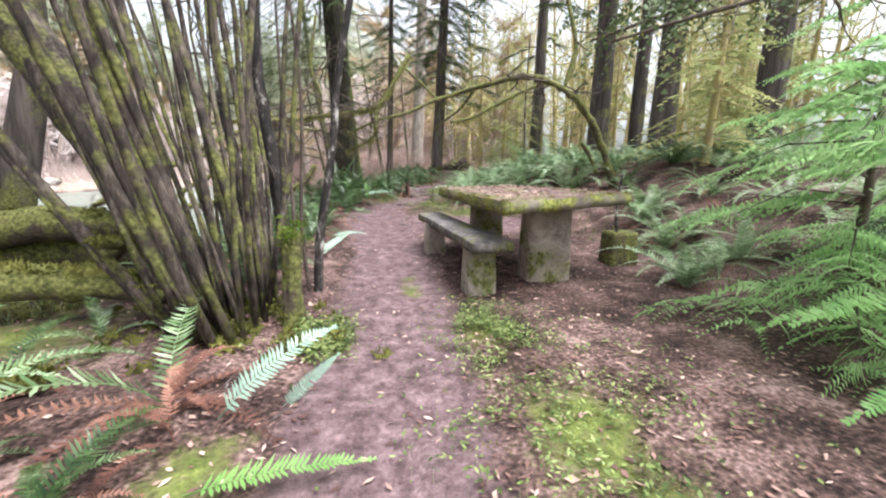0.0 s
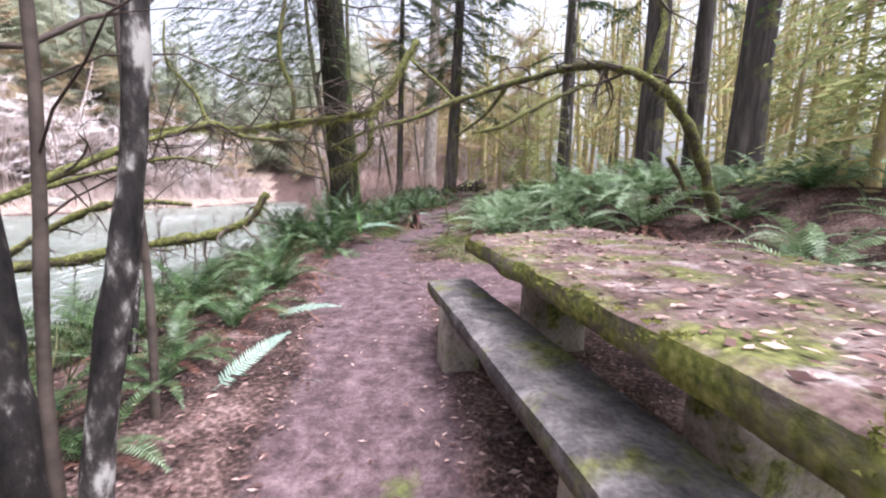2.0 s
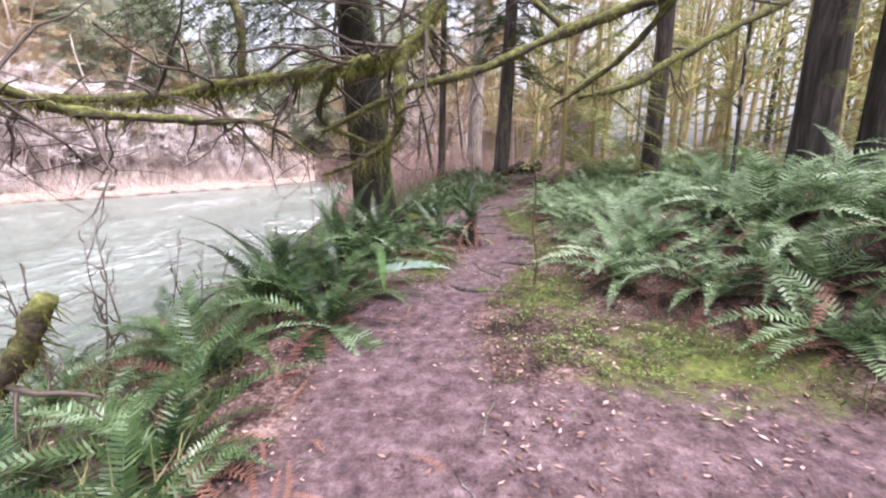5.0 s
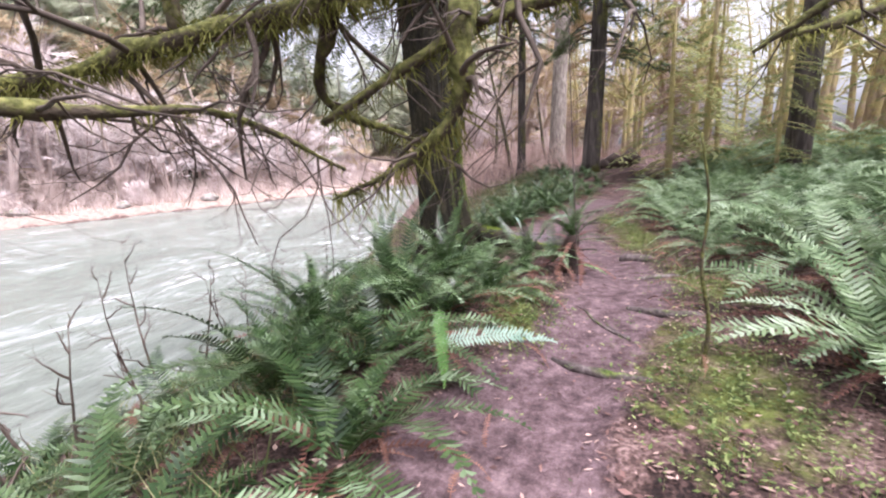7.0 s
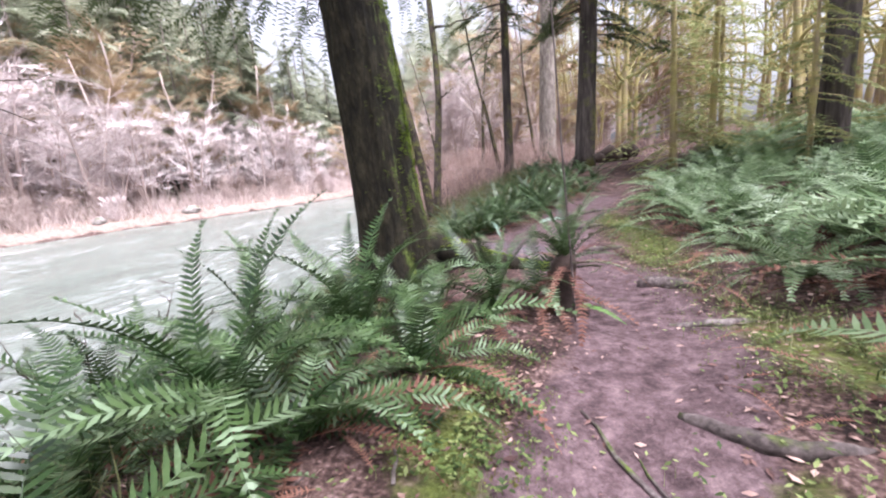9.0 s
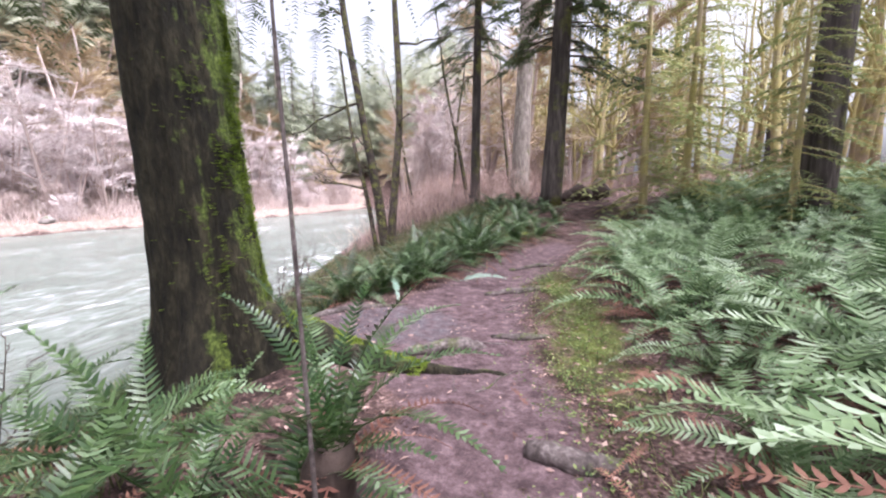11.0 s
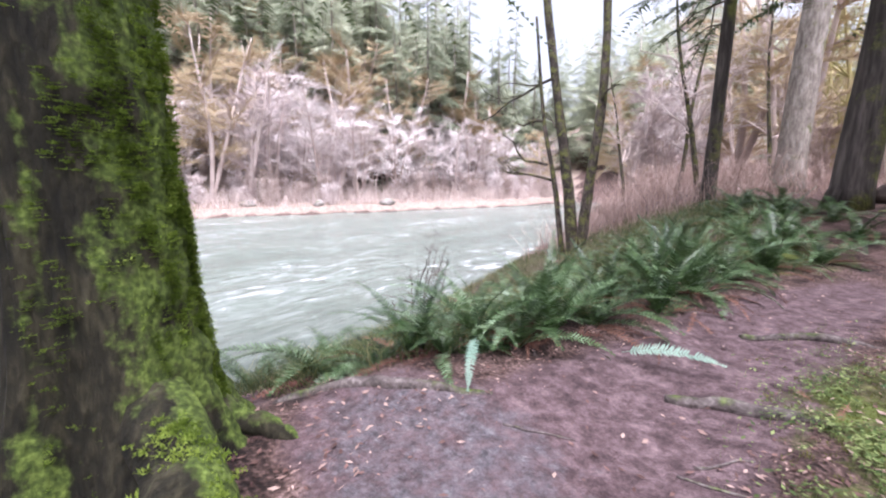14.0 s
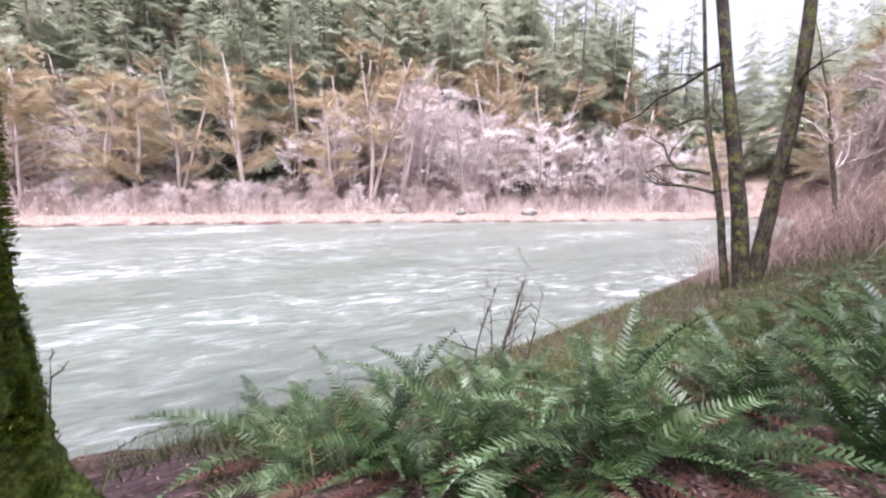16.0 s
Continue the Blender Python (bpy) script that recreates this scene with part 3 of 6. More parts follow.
# ---- trees ----
def needle_spray(shape, base, way, length, width, rnd, n=9, droop=0.35, twist=0.0):
    """A flat drooping spray of needles: a ragged row of narrow leaflets on both sides of a twig."""
    way = Vector(way).normalized()
    side = way.cross(Vector((0, 0, 1)))
    side = side.normalized() if side.length > 0.01 else Vector((1, 0, 0))
    if twist:
        side = Matrix.Rotation(rnd.gauss(0, twist), 3, way) @ side
    p = Vector(base)
    for i in range(n):
        t = (i + 0.5) / n
        q = p + way * (length * t) - Vector((0, 0, droop * length * t * t))
        w = width * (1 - 0.75 * t) * rnd.uniform(0.6, 1.15)
        h = length / n * 0.75
        for sgn in (-1, 1):
            tip = q + side * (sgn * w) + way * (w * rnd.uniform(0.25, 0.7)) - Vector((0, 0, w * rnd.uniform(0.05, 0.5)))
            shape.add([tuple(q - way * h * 0.5), tuple(q + way * h * 0.6), tuple(tip)], [(0, 1, 2) if sgn > 0 else (1, 0, 2)])


def conifer(height, radius, seed, needles, bark, detail=1.0, bare=0.25, crown=0.16, name="conifer", label="tall dark green conifer", group="conifers", sides=8, fluff=0.34):
    """A fir or hemlock: tapered trunk, drooping limbs in whorls, each limb with sprays."""
    rnd = random.Random(seed)
    root = tagged(new(name), label, "tree", group)
    trunk, limbs, crown_s = Shape(), Shape(), Shape()
    lean = Vector((rnd.uniform(-0.02, 0.02), rnd.uniform(-0.02, 0.02), 1))
    hs = [0, 0.03, 0.1, 0.3, 0.6, 0.85, 1]
    trunk.tube([lean * (height * h) for h in hs], [radius * r for r in (1.35, 1.1, 1.0, 0.85, 0.55, 0.22, 0.04)], sides, 0.12, seed)
    n = int(46 * detail)
    for i in range(n):
        t = bare + (1 - bare) * (i + rnd.random()) / n
        reach = height * crown * (1 - t) ** 0.75 * rnd.uniform(0.6, 1.15) + 0.3
        a = rnd.uniform(0, 2 * math.pi)
        way = Vector((math.cos(a), math.sin(a), rnd.uniform(-0.25, 0.12)))
        base = lean * (height * t)
        limbs.tube([base, base + way * reach * 0.5 + Vector((0, 0, -0.03 * reach)), base + way * reach + Vector((0, 0, -0.22 * reach))], [0.02 + radius * 0.09 * (1 - t), 0.014, 0.005], 3, cap=False)
        for k in range(3):
            st = base + way * (reach * (0.12 + 0.27 * k)) - Vector((0, 0, 0.06 * reach * k * k * 0.5))
            w2 = Matrix.Rotation(rnd.uniform(-0.5, 0.5), 3, "Z") @ way
            needle_spray(crown_s, st, w2, reach * (0.8 - 0.14 * k), reach * fluff, rnd, max(4, int(6 * detail ** 0.5)), 0.45)
    part("trunk", trunk, bark, root)
    tagged(part("bough_spray", limbs, bark, root), kind="stuff")
    part("crown", crown_s, needles, root)
    return root


def branchy(shape, p, way, length, radius, depth, rnd, sides=4, spread=0.6, up=0.25, kids=4, sink=0.0):
    """A bare limb that forks into thinner ones."""
    pts, rad, q, w = [p.copy()], [radius], p.copy(), way.normalized()
    steps = 5 if depth > 0 else 4
    for i in range(steps):
        w = (w + Vector((rnd.gauss(0, 0.3), rnd.gauss(0, 0.3), rnd.gauss(0, 0.24) + up * 0.25 - sink * 0.25))).normalized()
        q = q + w * (length / steps)
        pts.append(q.copy())
        rad.append(radius * (1 - 0.68 * (i + 1) / steps))
    shape.tube(pts, rad, max(3, sides), cap=False)
    if depth > 0:
        for k in range(kids):
            i = rnd.randrange(1, steps + 1)
            w2 = (w + Vector((rnd.gauss(0, spread), rnd.gauss(0, spread), rnd.gauss(up, spread * 0.5)))).normalized()
            branchy(shape, pts[i], w2, length * rnd.uniform(0.4, 0.68), rad[i] * 0.6, depth - 1, rnd, sides - 1, spread, up, kids, sink)


def bare_tree(height, radius, seed, bark, twigs, stems=1, spread=0.6, name="bare_tree", label="leafless tree with fine pale twigs", group="leafless trees", depth=3, lean=0.15, kids=5):
    """A leafless broadleaf tree or shrub: stems in the bark, forking crown in the colour of its twigs."""
    rnd = random.Random(seed)
    root = tagged(new(name), label, "tree", group)
    trunk, crown_s = Shape(), Shape()
    for k in range(stems):
        a = rnd.uniform(0, 6.28)
        way = Vector((math.cos(a) * lean, math.sin(a) * lean, 1)).normalized()
        pts, q, rad = [], Vector((math.cos(a) * 0.08 * stems, math.sin(a) * 0.08 * stems, -0.15)), []
        h = height * rnd.uniform(0.75, 1.0)
        for i in range(9):
            pts.append(q.copy())
            rad.append(radius * (1.15 - 0.98 * (i / 8) ** 0.9))
            way = (way + Vector((rnd.gauss(0, 0.05), rnd.gauss(0, 0.05), 0.06))).normalized()
            q = q + way * (h / 8)
        trunk.tube(pts, rad, 7, 0.15, seed + k)
        for i in range(2, 9):
            for m in range(max(1, int(3 / stems ** 0.5))):
                a = rnd.uniform(0, 6.28)
                w = Vector((math.cos(a), math.sin(a), rnd.uniform(0.15, 0.9)))
                branchy(crown_s, pts[i], w, h * rnd.uniform(0.16, 0.30) * (1.15 - 0.07 * i), rad[i] * 0.5 + 0.006, depth - 1, rnd, 4, spread, 0.35, kids)
    part("trunk", trunk, bark, root)
    part("crown", crown_s, twigs, root)
    return root


def moss_fuzz(line, radii, count, length, seed, wild=1.0):
    """Tufts of moss that hang from a limb, as many narrow blades."""
    rnd = random.Random(seed)
    s = Shape()
    for _ in range(count):
        i = rnd.randrange(len(line) - 1)
        p = Vector(line[i][:3]).lerp(Vector(line[i + 1][:3]), rnd.random())
        a = rnd.uniform(0, 6.28)
        d = (Vector(line[i + 1][:3]) - Vector(line[i][:3])).normalized()
        u = d.orthogonal().normalized()
        v = d.cross(u)
        out = u * math.cos(a) + v * math.sin(a)
        b = p + out * radii[i] * 0.9
        L = length * rnd.uniform(0.15, 1.0) ** 1.6 * (1.5 if out.z < -0.2 else 0.45)
        tip = b + out * L * 0.35 * wild + Vector((rnd.gauss(0, 0.45), rnd.gauss(0, 0.45), -0.8 if out.z < 0.3 else 0.15)) * L
        w = d * rnd.uniform(0.0015, 0.005)
        s.add([tuple(b - w), tuple(b + w), tuple(tip)], [(0, 1, 2)])
    return s


def limb(name, pts, seed, label, side_twigs=10, twig_len=0.5, fuzz=500, fuzz_len=0.08, root=None, mat=None, sides=10, twig_mat=None, down=0.4):
    """A mossy limb through pts (x, y, z, radius), with side twigs and hanging moss."""
    rnd = random.Random(seed)
    line = spline(pts, 7)
    top = root
    if top is None:
        top = tagged(new(name), label, "branch")
    s = Shape()
    s.tube([p[:3] for p in line], [p[3] * (0.85 + 0.3 * noise.noise(Vector(p[:3]) * 5)) for p in line], sides, 0.7, seed)
    part("limb", s, mat or m_limb, top)
    tw = Shape()
    for k in range(side_twigs):
        i = rnd.randrange(len(line) // 5, len(line) - 1)
        p = Vector(line[i][:3])
        w = Vector((rnd.gauss(0, 0.7), rnd.gauss(0, 0.7), rnd.gauss(-down, 0.5)))
        branchy(tw, p, w, twig_len * rnd.uniform(0.4, 1.2), max(0.004, line[i][3] * 0.32), 2, rnd, 5, 0.55, -0.05, 3)
    if side_twigs:
        tagged(part("twig_spray", tw, twig_mat or m_twig, top, "thin dark twigs"), kind="stuff")
    if fuzz:
        tagged(part("moss", moss_fuzz(line, [p[3] for p in line], fuzz, fuzz_len, seed + 1), m_moss_yellow, top, "hanging yellow-green moss", smooth=False), kind="stuff")
    return top


def hazy_tree(height, wide, seed, bark, twigs, stems, blades, name, label, group, up=0.5, low=0.25):
    """A leafless tree seen from afar: stems and limbs, and a haze of fine twigs."""
    rn = random.Random(seed)
    root = tagged(new(name), label, "tree", group)
    trunk, limbs, crown_s = Shape(), Shape(), Shape()
    tips = []
    for k in range(stems):
        a = rn.uniform(0, 6.28)
        w = Vector((math.cos(a), math.sin(a), 0)) * (0.16 if stems > 1 else 0.04)
        pts = [Vector((0, 0, -0.3)) + w * k * 0.3]
        for i in range(8):
            w = w + Vector((rn.gauss(0, 0.05), rn.gauss(0, 0.05), 0))
            pts.append(pts[-1] + Vector((w.x, w.y, 1)) * (height * 0.9 / 8))
        trunk.tube(pts, [height * 0.013 * (1.2 - i / 8.2) for i in range(9)], 6, 0.2, seed + k)
        for _ in range(16):
            t = rn.uniform(low, 1)
            i = min(7, int(t * 8))
            p = pts[i].lerp(pts[i + 1], t * 8 - i if t < 1 else 1)
            a = rn.uniform(0, 6.28)
            L = wide * (0.45 + 0.55 * math.sin(math.pi * min(1, 0.25 + t * 0.75))) * rn.uniform(0.6, 1.0)
            d = Vector((math.cos(a), math.sin(a), up * rn.uniform(0.3, 1.6)))
            q, line = p.copy(), [p.copy()]
            for _2 in range(3):
                d = d + Vector((rn.gauss(0, 0.25), rn.gauss(0, 0.25), rn.gauss(0, 0.2)))
                q = q + d.normalized() * L / 3
                line.append(q.copy())
            limbs.tube(line, [height * 0.005, height * 0.0035, height * 0.002, 0.008], 3, cap=False)
            tips.append(line)
    for _ in range(blades):
        line = tips[rn.randrange(len(tips))]
        i = rn.randrange(3)
        p = line[i].lerp(line[i + 1], rn.random())
        d = ((line[i + 1] - line[0]).normalized() + Vector((rn.gauss(0, 0.6), rn.gauss(0, 0.6), rn.gauss(up * 0.6, 0.45)))).normalized()
        L = wide * rn.uniform(0.12, 0.38)
        side = d.orthogonal().normalized() * rn.uniform(0.010, 0.026)
        m = p + d * L * 0.5 + Vector((rn.gauss(0, 0.04), rn.gauss(0, 0.04), 0)) * L
        crown_s.add([tuple(p - side), tuple(p + side), tuple(m + side * 0.7), tuple(m - side * 0.7), tuple(p + d * L)], [(0, 1, 2, 3), (3, 2, 4)])
    part("trunk", trunk, bark, root)
    tagged(part("bough_spray", limbs, bark, root), kind="stuff")
    part("crown", crown_s, twigs, root, smooth=False)
    return root


# ---- the picnic table and its benches ----
def slab(corners, thick, n, m, seed, ragged=0.02, hump=0.008):
    """A rough-cast slab over four corners (x, y, z of its upper face), with an uneven rim."""
    a, b, c, d = [Vector(p) for p in corners]
    s = Shape()
    rows = []
    for layer in (0, 1, 2):
        grid = []
        for j in range(m + 1):
            for i in range(n + 1):
                u, v = i / n, j / m
                p = a.lerp(b, u).lerp(d.lerp(c, u), v)
                rim = min(u, 1 - u) == 0 or min(v, 1 - v) == 0
                k = noise.noise(p * 5 + Vector((seed, layer * 0.7, 0)))
                mid = (a + b + c + d) / 4
                out = (p - mid)
                out.z = 0
                out.normalize()
                if rim:
                    p = p + out * (ragged * k + (0.0, 0.012, -0.006)[layer])
                p.z += hump * noise.noise(p * 7 + Vector((0, seed, 0))) - (0, thick * 0.5, thick)[layer]
                if rim and layer == 0:
                    p.z -= 0.010
                grid.append(tuple(p))
        rows.append(grid)
    w = n + 1
    top = [(j * w + i, j * w + i + 1, (j + 1) * w + i + 1, (j + 1) * w + i) for j in range(m) for i in range(n)]
    ring = [i for i in range(n)] + [j * w + n for j in range(m)] + [m * w + i for i in range(n, 0, -1)] + [j * w for j in range(m, 0, -1)]
    k = len(rows[0])
    upper, edge, under = Shape(), Shape(), Shape()
    upper.add(rows[0], top)
    faces = []
    verts = rows[0] + rows[1] + rows[2]
    for i, r in enumerate(ring):
        q = ring[(i + 1) % len(ring)]
        faces += [(r, r + k, q + k, q), (r + k, r + 2 * k, q + 2 * k, q + k)]
    faces += [tuple(2 * k + t for t in reversed(f)) for f in top]
    used = sorted({i for f in faces for i in f})
    back = {o: i for i, o in enumerate(used)}
    edge.add([verts[i] for i in used], [tuple(back[i] for i in f) for f in faces])
    return upper, edge


def pier(x, y, z0, z1, w, d, az, seed):
    """A cast concrete leg: a block that tapers a little upwards, worn at its edges."""
    s = Shape()
    verts, faces, n, rings = [], [], 6, 9
    ca, sa = math.cos(az), math.sin(az)
    for j in range(rings):
        t = j / (rings - 1)
        k = 1.08 - 0.10 * t
        outline = []
        for side in range(4):
            for i in range(n):
                u = -1 + 2 * i / n
                px, py = ((u, -1), (1, u), (-u, 1), (-1, -u))[side]
                cut = 0.93 if abs(px) == 1 and abs(py) == 1 else 1.0
                px, py = px * w / 2 * k * cut, py * d / 2 * k * cut
                q = Vector((x + px * ca - py * sa, y + px * sa + py * ca, z0 + (z1 - z0) * t))
                r = 1 + 0.035 * noise.noise(q * 9 + Vector((seed, 0, 0)))
                outline.append((x + (q.x - x) * r, y + (q.y - y) * r, q.z))
        verts += outline
    m = 4 * n
    for j in range(rings - 1):
        for i in range(m):
            a, b = j * m + i, j * m + (i + 1) % m
            faces.append((a, b, b + m, a + m))
    faces += [tuple(range(m))[::-1], tuple(range((rings - 1) * m, rings * m))]
    s.add(verts, faces)
    return s


def tufts(points, size, per, seed, flat=0.6):
    """Small cushions of moss: tight bunches of short blades."""
    rnd = random.Random(seed)
    s = Shape()
    for p in points:
        p = Vector(p)
        for _ in range(per):
            w = Vector((rnd.gauss(0, 1), rnd.gauss(0, 1), abs(rnd.gauss(0, 1)) * flat + 0.25)).normalized()
            b = p + Vector((rnd.gauss(0, size * 0.55), rnd.gauss(0, size * 0.55), 0))
            side = w.orthogonal().normalized() * size * 0.16
            tip = b + w * size * rnd.uniform(0.4, 1.0)
            s.add([tuple(b - side), tuple(b + side), tuple(tip)], [(0, 1, 2)])
    return s


def leaf_bits(points, size, seed, curl=0.5):
    """Loose dead leaves: small bent four-cornered blades lying at random."""
    rnd = random.Random(seed)
    s = Shape()
    for p in points:
        p = Vector(p)
        L = size * rnd.uniform(0.4, 1.4)
        m = Matrix.Rotation(rnd.uniform(0, 6.28), 3, "Z") @ Matrix.Rotation(rnd.gauss(0, 0.35), 3, "X")
        w = L * rnd.uniform(0.22, 0.5)
        c = rnd.uniform(0, curl) * L * 0.4
        s.add([tuple(p + m @ Vector(q)) for q in ((-L / 2, 0, c), (0, -w / 2, 0.004), (L / 2, 0, c), (0, w / 2, 0.004 + c * 0.4))], [(0, 1, 3), (1, 2, 3)])
    return s


rnd = random.Random(7)
AZ = radians(11)
TABLE = [(0.50, 2.74, 0.835), (1.60, 3.27, 0.865), (1.12, 5.58, 0.82), (0.12, 5.00, 0.81)]
table = tagged(new("picnic_table"), "mossy concrete picnic table strewn with fallen needles, on trodden soil", "table")
upper, edge = slab(TABLE, 0.10, 26, 48, 3, 0.03, 0.012)
part("tabletop", upper, m_tabletop, table, "top covered in reddish litter and moss")
part("rim", edge, m_edge_moss, table, "rim thick with bright moss")
part("leg", pier(1.02, 3.56, ground_at(1.02, 3.56) - 0.08, 0.745, 0.38, 0.27, AZ, 1), m_concrete, table)
part("leg", pier(0.68, 4.90, ground_at(0.68, 4.9) - 0.08, 0.725, 0.34, 0.27, AZ, 2), m_concrete, table)
ta, tb, tc, td = [Vector(p) for p in TABLE]


def on_table(u, v, up=0.0):
    p = ta.lerp(tb, u).lerp(td.lerp(tc, u), v)
    return (p.x, p.y, p.z + up)


rim_pts = []
for _ in range(420):
    e, t = rnd.randrange(4), rnd.random()
    u, v = ((t, 0.01), (0.99, t), (t, 0.99), (0.01, t))[e]
    if noise.noise(Vector((u * 4, v * 6, 2.0))) > -0.1 or e == 0:
        rim_pts.append(on_table(u, v, -rnd.uniform(0.0, 0.06)))
part("moss", tufts(rim_pts, 0.024, 14, 5), m_moss_yellow, table, "cushions of moss along the rim", smooth=False)
litter = [on_table(rnd.uniform(0.03, 0.97), rnd.uniform(0.02, 0.98), 0.006) for _ in range(1500)]
tagged(part("leaf_litter", leaf_bits(litter, 0.035, 11), m_leaf_litter, smooth=False), "brown leaves and needles on the table", "leaves", kind="stuff")


def bench(corners, legs, seed, label):
    b = tagged(new("bench"), label, "bench", "benches at the table")
    up_s, edge_s = slab(corners, 0.085, 8, 44, seed, 0.014, 0.006)
    part("seat", up_s, m_bench, b)
    part("rim", edge_s, m_bench, b, "seat edge with patches of moss")
    for x, y, w in legs:
        part("leg", pier(x, y, ground_at(x, y) - 0.08, corners[0][2] - 0.08, w, 0.22, AZ, seed + x), m_concrete, b, "leg green with algae")
    return b


bench([(0.32, 2.90, 0.515), (0.63, 3.02, 0.515), (0.15, 5.18, 0.50), (-0.13, 5.06, 0.50)], [(0.40, 3.22, 0.23), (0.06, 4.62, 0.2)], 4, "grey worn concrete bench with moss beside the table")
broken = tagged(new("bench"), "mossy concrete leg of a broken bench, seat missing", "bench", "benches at the table")
part("leg", pier(1.93, 4.07, ground_at(1.93, 4.07) - 0.05, 0.43, 0.30, 0.22, AZ, 9), m_limb, broken)

# ---- the great fir beside the river ----
FX, FY = -2.42, 12.62
fir = tagged(new("fir_tree"), "large mossy fir with flaring roots at the river bank", "tree")
fir.matrix_world = pose(FX, FY, 0.0)
lobes = [(radians(a), w, k) for a, w, k in ((0, 0.32, 0.50), (-62, 0.30, 0.34), (-130, 0.3, 0.24), (170, 0.32, 0.22), (95, 0.3, 0.30), (40, 0.26, 0.34))]
s = Shape()
SIDES, RINGS = 112, 150
verts, faces = [], []
for j in range(RINGS):
    t = j / (RINGS - 1)
    z = -0.35 + 13.5 * t ** 1.7
    r0 = 0.345 * (1 - 0.42 * max(0, z) / 13) + 0.05 * math.exp(-max(z, 0) / 0.5)
    cx, cy = -0.055 * max(z - 0.5, 0), -0.012 * max(z - 0.5, 0)
    for i in range(SIDES):
        a = 2 * math.pi * i / SIDES
        flare = 0.0
        for la, lw, lk in lobes:
            d = math.atan2(math.sin(a - la), math.cos(a - la))
            flare += lk * math.exp(-(d / lw) ** 2) * math.exp(-max(z + 0.05, 0) / 0.34)
        q = Vector((math.cos(a) * 3.2, math.sin(a) * 3.2, z * 0.55))
        ridge = abs(noise.noise(q * 1.9)) + 0.5 * abs(noise.noise(q * 4.3 + Vector((5, 0, 0))))
        furry = math.exp(-(math.atan2(math.sin(a - 1.0), math.cos(a - 1.0)) / 0.75) ** 2) * math.exp(-max(z, 0) / 3.5)
        lump = max(0.0, noise.noise(Vector((math.cos(a) * 5, math.sin(a) * 5, z * 9.0)))) + 0.5 * max(0.0, noise.noise(Vector((math.cos(a) * 11, math.sin(a) * 11, z * 21.0))))
        r = r0 + flare + 0.035 * (0.45 - ridge) + 0.02 * noise.noise(q * 0.7) + 0.085 * furry * lump
        verts.append((cx + r * math.cos(a), cy + r * math.sin(a), z))
for j in range(RINGS - 1):
    for i in range(SIDES):
        a, b = j * SIDES + i, j * SIDES + (i + 1) % SIDES
        faces.append((a, b, b + SIDES, a + SIDES))
s.add(verts, faces)
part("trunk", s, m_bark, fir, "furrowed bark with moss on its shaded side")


def ground_root(pts, seed, parent=None, mat=None, label="worn bare root across the path"):
    """A root that lies half in the soil: pts of x, y, rise of its middle above ground, radius."""
    line = spline(pts, 6)
    sh = Shape()
    off = parent.matrix_world.translation if parent is not None else Vector((0, 0, 0))
    sh.tube([Vector((p[0], p[1], ground_at(p[0], p[1]) + p[2])) - off for p in line], [p[3] for p in line], 9, 0.5, seed)
    ob = part("root", sh, mat or m_root, parent, label if parent is not None else "")
    if parent is None:
        tagged(ob, label, "root", "roots on the path")
    return ob


ground_root([(-2.15, 12.66, 0.40, 0.17), (-1.82, 12.68, 0.20, 0.15), (-1.48, 12.64, 0.08, 0.125), (-1.12, 12.6, 0.03, 0.09), (-0.75, 12.68, 0.01, 0.055), (-0.35, 12.76, -0.01, 0.032), (0.0, 12.7, -0.03, 0.02)], 3, fir, m_bark, label="thick mossy root that runs into the path")
edge_moss = []
for _ in range(260):
    u = 1 - 0.8 * rnd.random() ** 1.6
    x, y = -2.1 + 1.35 * u, 12.67 + rnd.gauss(0, 0.07)
    edge_moss.append((x - FX, y - FY, ground_at(x, 12.67) + np.interp(u, [0, 0.25, 0.5, 0.75, 1], [0.55, 0.33, 0.20, 0.11, 0.06]) - 6 * (y - 12.67) ** 2))
tagged(part("moss", tufts(edge_moss, 0.026, 20, 26, 0.5), m_moss, fir, "bright moss along the thick root", smooth=False), kind="stuff")
ground_root([(-2.3, 12.85, 0.25, 0.12), (-2.1, 13.05, 0.06, 0.08), (-1.95, 13.15, 0.0, 0.05), (-1.82, 13.2, -0.04, 0.03)], 4, fir, m_bark, "mossy root")
ground_root([(-2.65, 12.45, 0.1, 0.13), (-3.0, 12.2, 0.02, 0.09), (-3.4, 12.05, -0.02, 0.06)], 5, fir, m_bark, "mossy root")
ground_root([(-2.4, 12.35, 0.14, 0.12), (-2.35, 12.05, 0.0, 0.08), (-2.3, 11.8, -0.03, 0.05)], 6, fir, m_bark, "mossy root")
pts, lumps = [], []
for _ in range(19000):
    a = radians(rnd.gauss(52, 40))
    z = abs(rnd.gauss(0, 1.6))
    if noise.noise(Vector((a * 3, z * 2.2, 4.0))) + 0.6 * noise.noise(Vector((a * 14, z * 11, 1.0))) > 0.16:
        fl = 0.13 * math.exp(-max(z, 0) / 0.4)
        r = 0.345 * (1 - 0.03 * z) + fl + 0.02
        pts.append((-0.055 * max(z - 0.5, 0) + r * math.cos(a), r * math.sin(a), z + 0.05))
